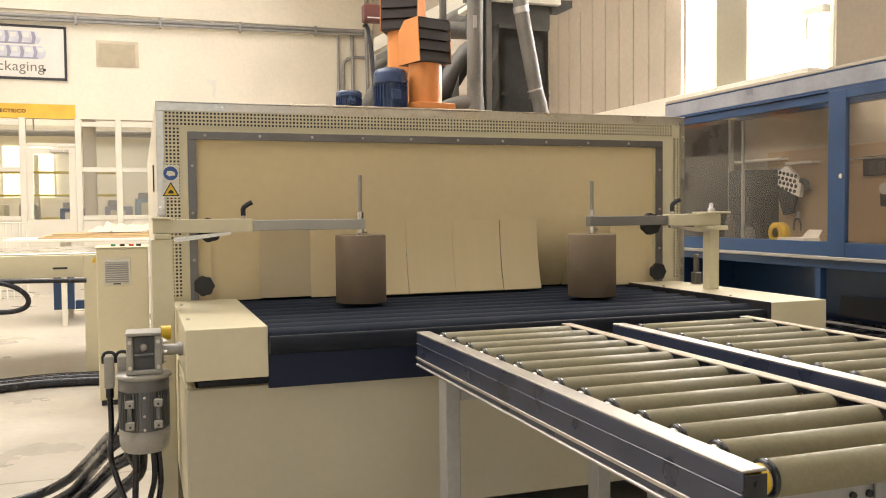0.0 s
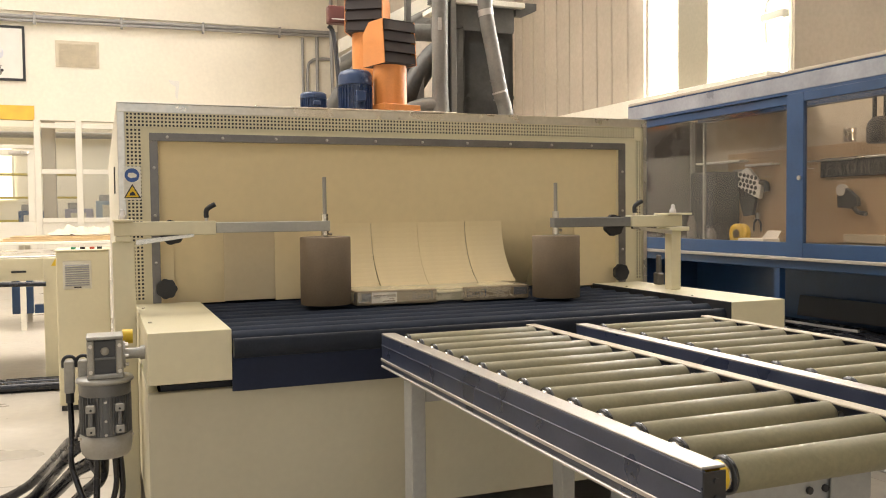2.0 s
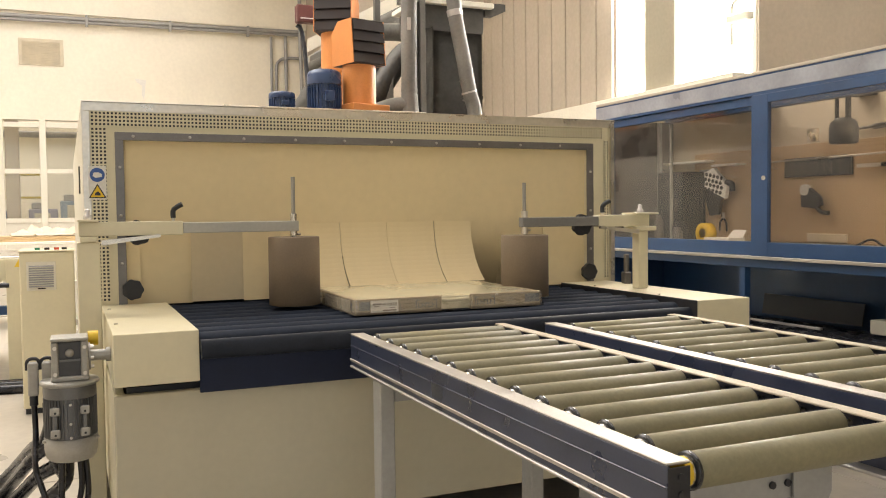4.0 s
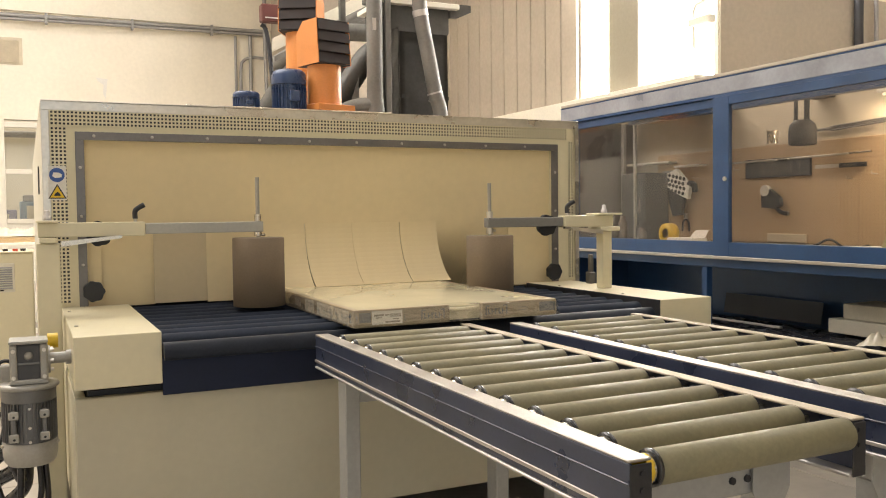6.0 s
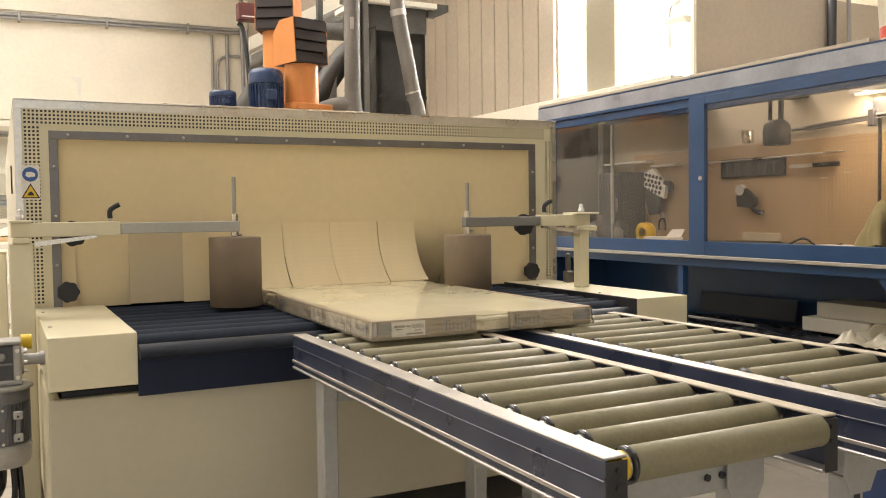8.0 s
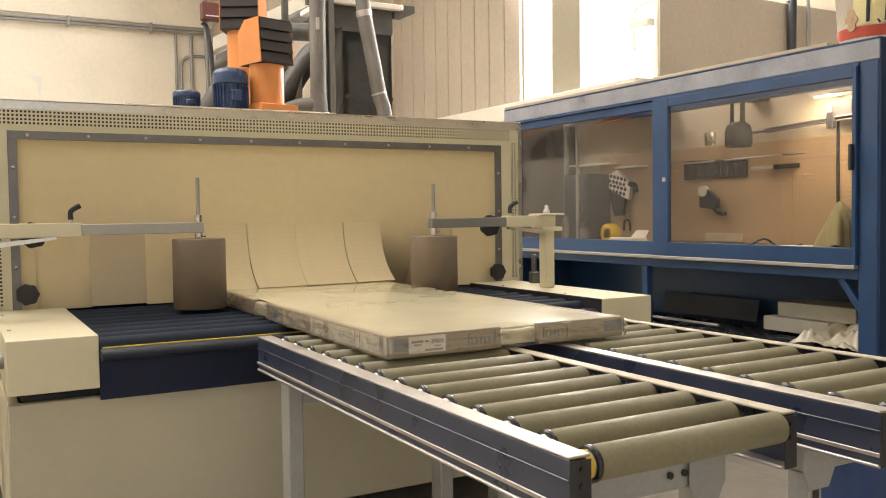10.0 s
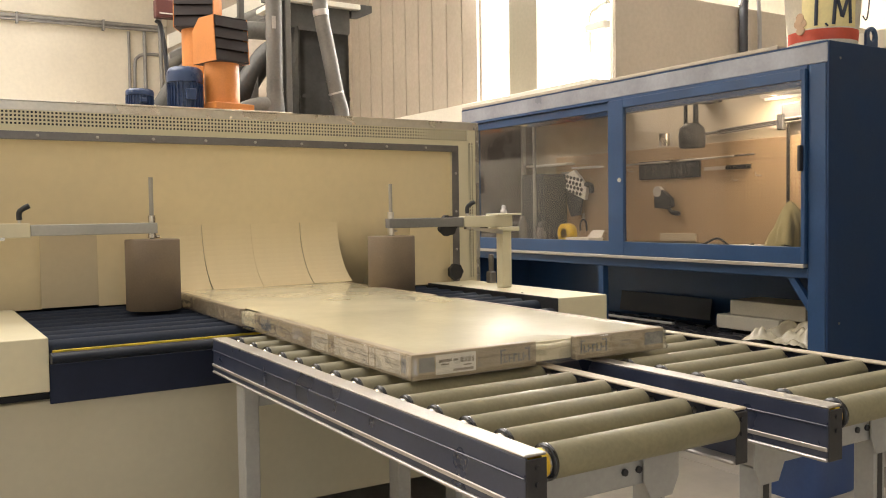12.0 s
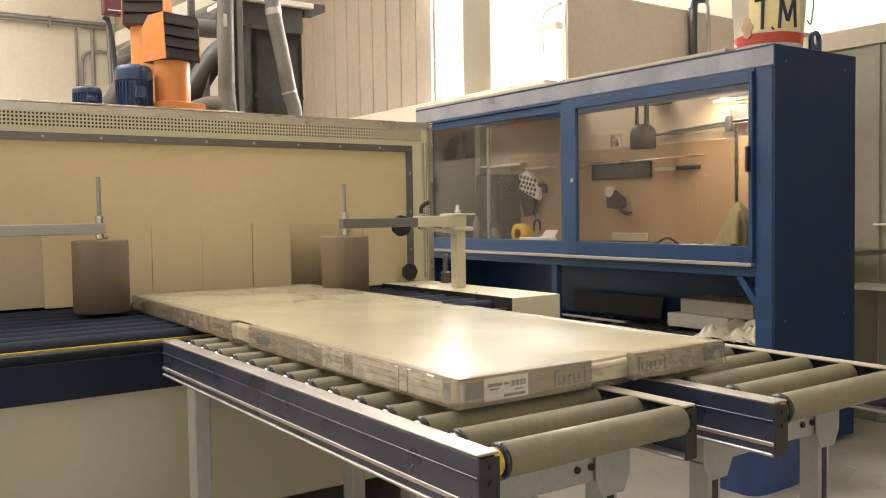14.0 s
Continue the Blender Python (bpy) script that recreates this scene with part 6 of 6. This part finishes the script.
def feed_table():
    g = empty("infeed_machine", pose(0, 6.3, 0), "cream infeed machine frame with a steel top", "machine")
    part("side_beam", B(-5.0, -0.25, 0, 0.04, 0.68, 0.83, 0.004, 1), CREAM, g)
    part("end_column", B(-0.37, -0.25, -0.02, 0.14, 0.03, 0.8297, 0.004, 1), CREAM, g)
    part("foot", B(-0.36, -0.26, -0.01, 0.13, 0, 0.0295), BLACK, g)
    part("steel_top", B(-5.0, -0.26, 0.02, 1.3, 0.831, 0.842, 0.003, 1), STEEL, g, "shiny steel table top")
    part("rear_beam", B(-5.0, -0.25, 1.26, 1.3, 0.68, 0.8305), CREAM, g)
    for x in (-4.9, -2.6):
        part("leg", B(x, x + 0.08, 0.05, 0.13, 0, 0.68), CREAM, g)
    # black plate on the beam in place of a slot's shaded opening
    part("handle_slot_shade", B(-0.56, -0.47, -0.003, -0.0005, 0.735, 0.748), BLACK, g)
    part("warning_sticker", prism(bmesh.new(), [(-0.32, -0.022, 0.775), (-0.26, -0.022, 0.775), (-0.29, -0.022, 0.828)], (0, 0.001, 0)), YELLOW, g)
    tagged(part("cable", hose(bmesh.new(), [(-2.0, 6.2, 0.6), (-1.1, 6.22, 0.66), (-0.85, 6.22, 0.655), (-0.72, 6.22, 0.58), (-0.72, 6.22, 0.5), (-0.85, 6.22, 0.47), (-1.1, 6.22, 0.5), (-1.5, 6.24, 0.68)], 0.017), BLACKCABLE), "black cable looping under the infeed machine", "cable")
    tagged(part("cable", hose(bmesh.new(), [(-2.0, 6.22, 0.67), (-1.0, 6.225, 0.67), (-0.6, 6.23, 0.665), (-0.35, 6.23, 0.66)], 0.016), BLACKCABLE), "black cable along the infeed machine", "cable")
    st = empty("blue_stand", pose(-0.66, 9.9, 0), "blue steel stand on levelling feet", "stand")
    part("upright", B(-0.22, -0.02, 0, 0.1, 0.1, 0.62, 0.004, 1), BLUE, st)
    part("foot_rail", B(-0.01, 0.3, 0.0, 0.1, 0.1, 0.19, 0.004, 1), BLUE, st)
    for x in (-0.12, 0.24):
        part("levelling_foot", C((x, 0.05, 0), (x, 0.05, 0.1), 0.03, 0.012, n=14), BLACK, st)
    # table with boards and cloth behind
    t = empty("work_table", pose(-0.4, 9.2, 0), "pale work table stacked with long boards", "table")
    part("tabletop", B(-0.85, 0.8, 0, 0.9, 0.83, 0.86, 0.004, 1), WHITEPAINT, t)
    for x in (-0.35, 0.7):
        for y in (0.05, 0.8):
            part("leg", B(x, x + 0.05, y, y + 0.05, 0, 0.83), GREYCREAM, t)
    for k in range(3):
        tagged(part("board", B(-0.95 + 0.06 * k, 0.4, 9.25 + 0.04 * k, 9.9, 0.8605 + 0.0165 * k, 0.8765 + 0.0165 * k, 0.002, 1), WOOD), "long pale wooden board on the work table", "board", "boards")
    crumple("crumpled_wrapping", -0.5, 0.35, 9.4, 9.8, 0.9105, 0.13, PALECLOTH, "pale crumpled wrapping on the stacked boards", "wrapping", 3.9, 24, 18)
    sk = empty("wire_rack", pose(-1.9, 12.5, 0), "tall white wire-mesh storage rack", "rack")
    for k in range(7):
        part("upright_wire", C((0.08 * k, 0, 0.0), (0.08 * k, 0, 1.0), 0.008, n=8), WHITEPAINT, sk)
    for z in (0.2, 0.5, 0.8, 1.0):
        part("cross_wire", C((-0.02, 0, z), (0.5, 0, z), 0.008, n=8), WHITEPAINT, sk)


WOOD = mat("brown_board", (0.5, 0.36, 0.19), 0.6, var=0.2, scale=5)
PALECLOTH = mat("pale_cloth", (0.6, 0.5, 0.38), 0.85, var=0.15, scale=9)
feed_table()


# ---- on the end wall ----
def wall_things():
    p = empty("framed_poster", pose(-1.85, YB - 0.03, 3.8), "framed white poster with grey-blue artwork and dark lettering", "poster")
    part("picture", B(-0.7, 0.7, 0, 0.02, -0.41, 0.41), PAPER, p)
    for a in ((-0.74, 0.74, -0.012, 0.022, 0.41, 0.45), (-0.74, 0.74, -0.012, 0.022, -0.45, -0.41), (-0.74, -0.7, -0.012, 0.022, -0.41, 0.41), (0.7, 0.74, -0.012, 0.022, -0.41, 0.41)):
        part("frame_bar", B(*a, 0.004, 1), INK, p)
    lettering("packaging", 0.235, INKGREY, p, "lettering", pose(-0.08, -0.002, -0.31), spread=1.04)
    part("full_stop", C((0.39, -0.003, -0.285), (0.39, -0.0004, -0.285), 0.026, n=20), INK, p)
    # artwork: two rows of wrapped bundles with rounded ends
    for x0, z0, ln in ((-0.62, 0.13, 0.95), (-0.6, -0.11, 1.0)):
        pts = [(x0, 0, z0), (x0 + ln - 0.07, 0, z0)] + [(x0 + ln - 0.07 + 0.09 * math.sin(q), 0, z0 + 0.11 - 0.11 * math.cos(q)) for q in [math.pi * k / 10 for k in range(1, 10)]] + [(x0 + ln - 0.07, 0, z0 + 0.22), (x0, 0, z0 + 0.22)]
        part("artwork_shape", prism(bmesh.new(), pts, (0, 0.002, 0)), ARTGREY, p, at=pose(0, -0.0032, 0))
        for k in range(5):
            a = x0 + 0.2 * k + 0.02
            part("artwork_shape", prism(bmesh.new(), [(a, 0, z0 + 0.01), (a + 0.05, 0, z0 + 0.01), (a + 0.075, 0, z0 + 0.11), (a + 0.05, 0, z0 + 0.21), (a, 0, z0 + 0.21), (a + 0.02, 0, z0 + 0.11)], (0, 0.001, 0)), ARTBLUE, p, at=pose(0, -0.0046, 0))
            part("artwork_shape", B(a + 0.085, a + 0.17, -0.0046, -0.0036, z0 + 0.12, z0 + 0.19), PAPER, p)
        part("artwork_shape", B(x0, x0 + ln - 0.1, -0.0046, -0.0036, z0 + 0.004, z0 + 0.03), ARTBLUE, p)
    e = empty("door_sign", pose(-3.0, YB - 0.03, 2.83), "yellow-orange sign board with dark capitals", "sign")
    part("board", B(-2.0, 2.0, 0, 0.025, -0.12, 0.12, 0.003, 1), SIGNORANGE, e)
    lettering("ELECTRICO", 0.082, SIGNBROWN, e, "lettering", pose(0.995, -0.002, -0.03), bold=0.004, spread=1.2)
    v = empty("wall_vent", pose(-0.31, YB - 0.02, 3.84), "cream louvred wall vent", "vent")
    part("frame", B(-0.34, 0.34, 0, 0.015, -0.22, 0.22, 0.004, 1), VENT, v)
    for k in range(13):
        part("slat", prism(bmesh.new(), [(-0.29, -0.014, -0.185 + 0.028 * k), (0.29, -0.014, -0.185 + 0.028 * k), (0.29, -0.001, -0.163 + 0.028 * k), (-0.29, -0.001, -0.163 + 0.028 * k)], (0, 0.002, 0.002)), VENT, v)
    def pipe(pts, r, label="grey conduit fixed along the cream wall"):
        tagged(part("conduit", hose(bmesh.new(), pts, r, 10, 6), CONDUIT), label, "conduit", "wall conduits")
    y = YB - 0.06
    pipe([(-6, y - 0.06, 4.36), (-2, y - 0.06, 4.385), (1, y - 0.06, 4.42), (3.5, y - 0.06, 4.45), (4.1, y - 0.06, 4.46)], 0.035)
    pipe([(-6, y - 0.06, 4.29), (-2, y - 0.06, 4.32), (1, y - 0.06, 4.36), (3.5, y - 0.06, 4.39), (4.1, y - 0.06, 4.4)], 0.025)
    pipe([(3.53, y, 4.35), (3.53, y, 3.8), (3.53, y, 2.6)], 0.025)
    pipe([(3.8, y, 4.38), (3.8, y, 3.8), (3.8, y, 2.6)], 0.032)
    pipe([(3.62, y, 2.6), (3.62, y, 3.7), (3.68, y, 3.92), (3.85, y, 3.98), (4.1, y, 3.98)], 0.028)
    pipe([(4.05, y - 0.1, 5.2), (4.05, y - 0.1, 4.2), (4.08, y - 0.1, 2.6)], 0.035, "dark conduit in the wall corner")
    for k in range(5):
        z = 4.43
        x = -2.3 + 1.35 * k
        tagged(part("pipe_clip", B(x - 0.02, x + 0.02, y - 0.11, YB - 0.062, 4.27 + 0.012 * k, 4.45 + 0.012 * k, 0.004, 1), CONDUIT), "small pipe clip on the wall", "pipe clip", "pipe clips")
    bm = bmesh.new()
    prism(bm, [(1.15, YB - 0.003, 3.48), (1.34, YB - 0.003, 3.46), (1.32, YB - 0.003, 3.3), (1.3, YB - 0.003, 3.12), (1.26, YB - 0.003, 3.2), (1.27, YB - 0.003, 3.36), (1.18, YB - 0.003, 3.42)], (0, 0.002, 0))
    tagged(part("torn_paper", bm, PAPER), "torn scrap of white paper on the wall", "paper")
    # behind the glazed partition
    for x, wd, h, mm in ((-0.65, 0.5, 1.25, ARTBLUE), (-0.1, 0.6, 1.4, PALEBLUE), (-1.45, 0.45, 1.22, BLUE), (-2.15, 0.3, 1.3, CONDUIT), (-3.6, 1.2, 1.3, CREAM), (-5.3, 1.0, 1.2, CREAM)):
        m = empty("office_machine", pose(x, 18.0, 0), "boxy machine in the room behind the glass", "machine", "office machines")
        part("body", B(0, wd, 0, 0.7, 0, h, 0.02, 2), mm, m)
        part("front_panel", B(wd * 0.2, wd * 0.75, -0.012, -0.001, h - 0.34, h - 0.08, 0.004, 1), GREYCREAM, m)
        part("top_box", B(wd * 0.1, wd * 0.6, 0.1, 0.5, h + 0.0005, h + 0.12, 0.02, 2), CONDUIT, m)
    # roof beams and pipes of the far room
    for y in (17.2, 18.6, 20.0, 21.3):
        tagged(part("roof_beam", B(X0, 4.0, y, y + 0.16, 2.86 + 0.1 * (y - 17), 3.05 + 0.1 * (y - 17)), GREYCREAM), "grey roof beam in the room behind the glass", "beam", "roof beams")
    for y, z in ((17.8, 2.62), (19.2, 2.72)):
        c = tagged(part("conduit", hose(bmesh.new(), [(-3, y, z), (0, y, z + 0.02), (3, y, z)], 0.05, 10, 4), CONDUIT), "grey pipe hung from the roof of the far room", "conduit", "wall conduits")
        for x in (-2.0, 0.5, 2.8):
            part("hanger", B(x, x + 0.03, y - 0.015, y + 0.015, z, ZC), CONDUIT, c)
    tagged(part("pilaster", B(-0.93, -0.72, 16.5, 16.8, 0, 3.2, 0.01, 1), WALLGREY), "beige pilaster behind the glazed partition", "pilaster")
    cb = tagged(part("wall_cabinet", B(0.55, 1.1, 18.2, 18.6, 1.95, 2.35, 0.02, 1), GREYCREAM), "pale box hung from the roof of the far room", "cabinet")
    part("hanger", B(0.8, 0.84, 18.38, 18.42, 2.351, ZC), CONDUIT, cb)
    fs = empty("office_shelf", pose(-3.0, 20.6, 0), "storage shelves in the far room, yellow light put into their colour", "shelf")
    for x in (0, 0.85, 1.7, 2.5):
        part("upright", B(x, x + 0.06, 0, 0.4, 0, 2.4), WHITEPAINT, fs)
    # boards coloured yellow for the warm light of the far room
    for z in (0.5, 1.0, 1.5, 2.0):
        part("shelf", B(0.0, 2.56, -0.01, 0.41, z, z + 0.04), LINEYELLOW, fs)
    for x in (-6.2, -4.6, -2.95):
        w = empty("office_window", pose(x, 21.75, 0), "bright daylight window in the far room", "window")
        part("pane", B(0, 1.15, 0, 0.02, 1.5, 2.65), ROOMGLOW, w)
        for q in (0, 0.55, 1.1):
            part("mullion", B(q, q + 0.05, -0.03, -0.002, 1.5, 2.65), WHITEPAINT, w)
        part("transom", B(0.051, 1.099, -0.025, -0.002, 2.05, 2.09), WHITEPAINT, w)
    pipe2 = [(7.66, 6.13, 2.64), (7.66, 6.13, 3.2), (7.7, 6.13, 3.34), (7.87, 6.13, 3.37)]
    tagged(part("conduit", hose(bmesh.new(), pipe2, 0.045), INK), "dark conduit on the beige wall", "conduit", "wall conduits")
    tagged(part("conduit", hose(bmesh.new(), [(7.56, 6.1, 3.22), (7.62, 6.1, 3.36), (7.74, 6.1, 3.38), (7.86, 6.1, 3.3), (7.88, 6.1, 2.8), (7.87, 6.1, 2.6)], 0.022), CONDUIT), "bent grey pipe on the beige wall", "conduit", "wall conduits")
    tagged(part("conduit", hose(bmesh.new(), [(5.824, 6.47, 2.64), (5.824, 6.47, 2.99), (5.824, 6.37, 3.06), (5.824, 6.23, 3.09)], 0.025), WHITEPAINT), "white bent pipe before the bright window", "conduit", "wall conduits")
    tagged(part("wall_lamp", B(5.77, 5.866, 6.23, 6.52, 2.84, 2.92, 0.014, 1), WHITEPAINT), "small white bracket fitting by the window", "fitting")


ARTBLUE = mat("grey_violet_print", (0.34, 0.33, 0.42), 0.6)
ARTGREY = mat("pale_lilac_print", (0.62, 0.62, 0.68), 0.6, var=0.2, scale=8)
SIGNBROWN = mat("brown_sign_ink", (0.16, 0.07, 0.02), 0.6)
SIGNORANGE = mat("orange_yellow_sign", (0.85, 0.5, 0.06), 0.5)
wall_things()
S("trim_sill", B(5.67, 5.837, 6.3, 10.64, 2.164, 2.36, 0.004, 1), WHITEPAINT, "white window ledge along the side wall", "ledge")


# ---- floor slabs ----
def floor_slabs():
    """Concrete slabs with open joints."""
    nx, ny, px, py = 8, 12, 2.5, 2.25
    me = None
    for i in range(nx):
        for j in range(ny):
            if me is None:
                first = part("slab", B(0.003, px - 0.003, 0.003, py - 0.003, -0.1, 0.0, 0.002, 1), FLOOR, HALL_FLOOR, at=pose(X0 - 0.1, YF - 0.1, 0))
                me = first.data
            else:
                o = new("slab", me)
                o.parent = HALL_FLOOR
                o.matrix_basis = pose(X0 - 0.1 + i * px, YF - 0.1 + j * py, 0)


floor_slabs()


# ---- motion ----
def strip_pose(i, factor):
    """The poses of a strip's segments, for a drape factor from 0 (hanging) to 1 (over the package)."""
    y = z = 0.0
    out = []
    for k in range(NSEG):
        a = factor * (2 + 58 * ((k + 0.5) / NSEG) ** 1.1)
        out.append(pose(0, y, z, -a, 0, 0))
        y -= LSEG * math.sin(radians(a))
        z -= LSEG * math.cos(radians(a))
    return out


def motions():
    rows = [(0.0, 3.450), (0.5, 3.365), (1.0, 3.285), (2.0, 3.118), (3.0, 2.944), (5.5, 2.515), (6.5, 2.35), (7.5, 2.192), (10.0, 1.811), (11.0, 1.655), (12.0, 1.493), (13.0, 1.333), (14.0, 1.173)]
    walk(PACKAGE, [(t, pose(1.241, y, 0.752, 0, 0, -0.5)) for t, y in rows])
    turn = 261.3
    walk(STRIPED, [(0.25 * k, pose(1.223, BAR_Y, BAR_Z, 90 + turn * (0.25 * k + 0.055), 0, 0)) for k in range(57)])
    for i, segs in STRIPS:
        top = {4: 0.93, 5: 0.98, 6: 0.99, 7: 1.0}[i]
        base = [(0.0, 0.3), (0.15, 0.62), (0.35, 0.95), (0.7, 1.0), (3.0, 0.97), (5.5, 1.02), (7.5, 1.0), (10.0, 1.04), (12.6, 1.0), (12.85, 0.9), (13.0, 0.3), (13.12, -0.12), (13.3, 0.06), (13.5, 0.0), (14.0, 0.0)]
        for k, s in enumerate(segs):
            walk(s, [(t, strip_pose(i, f * top)[k]) for t, f in base])


motions()
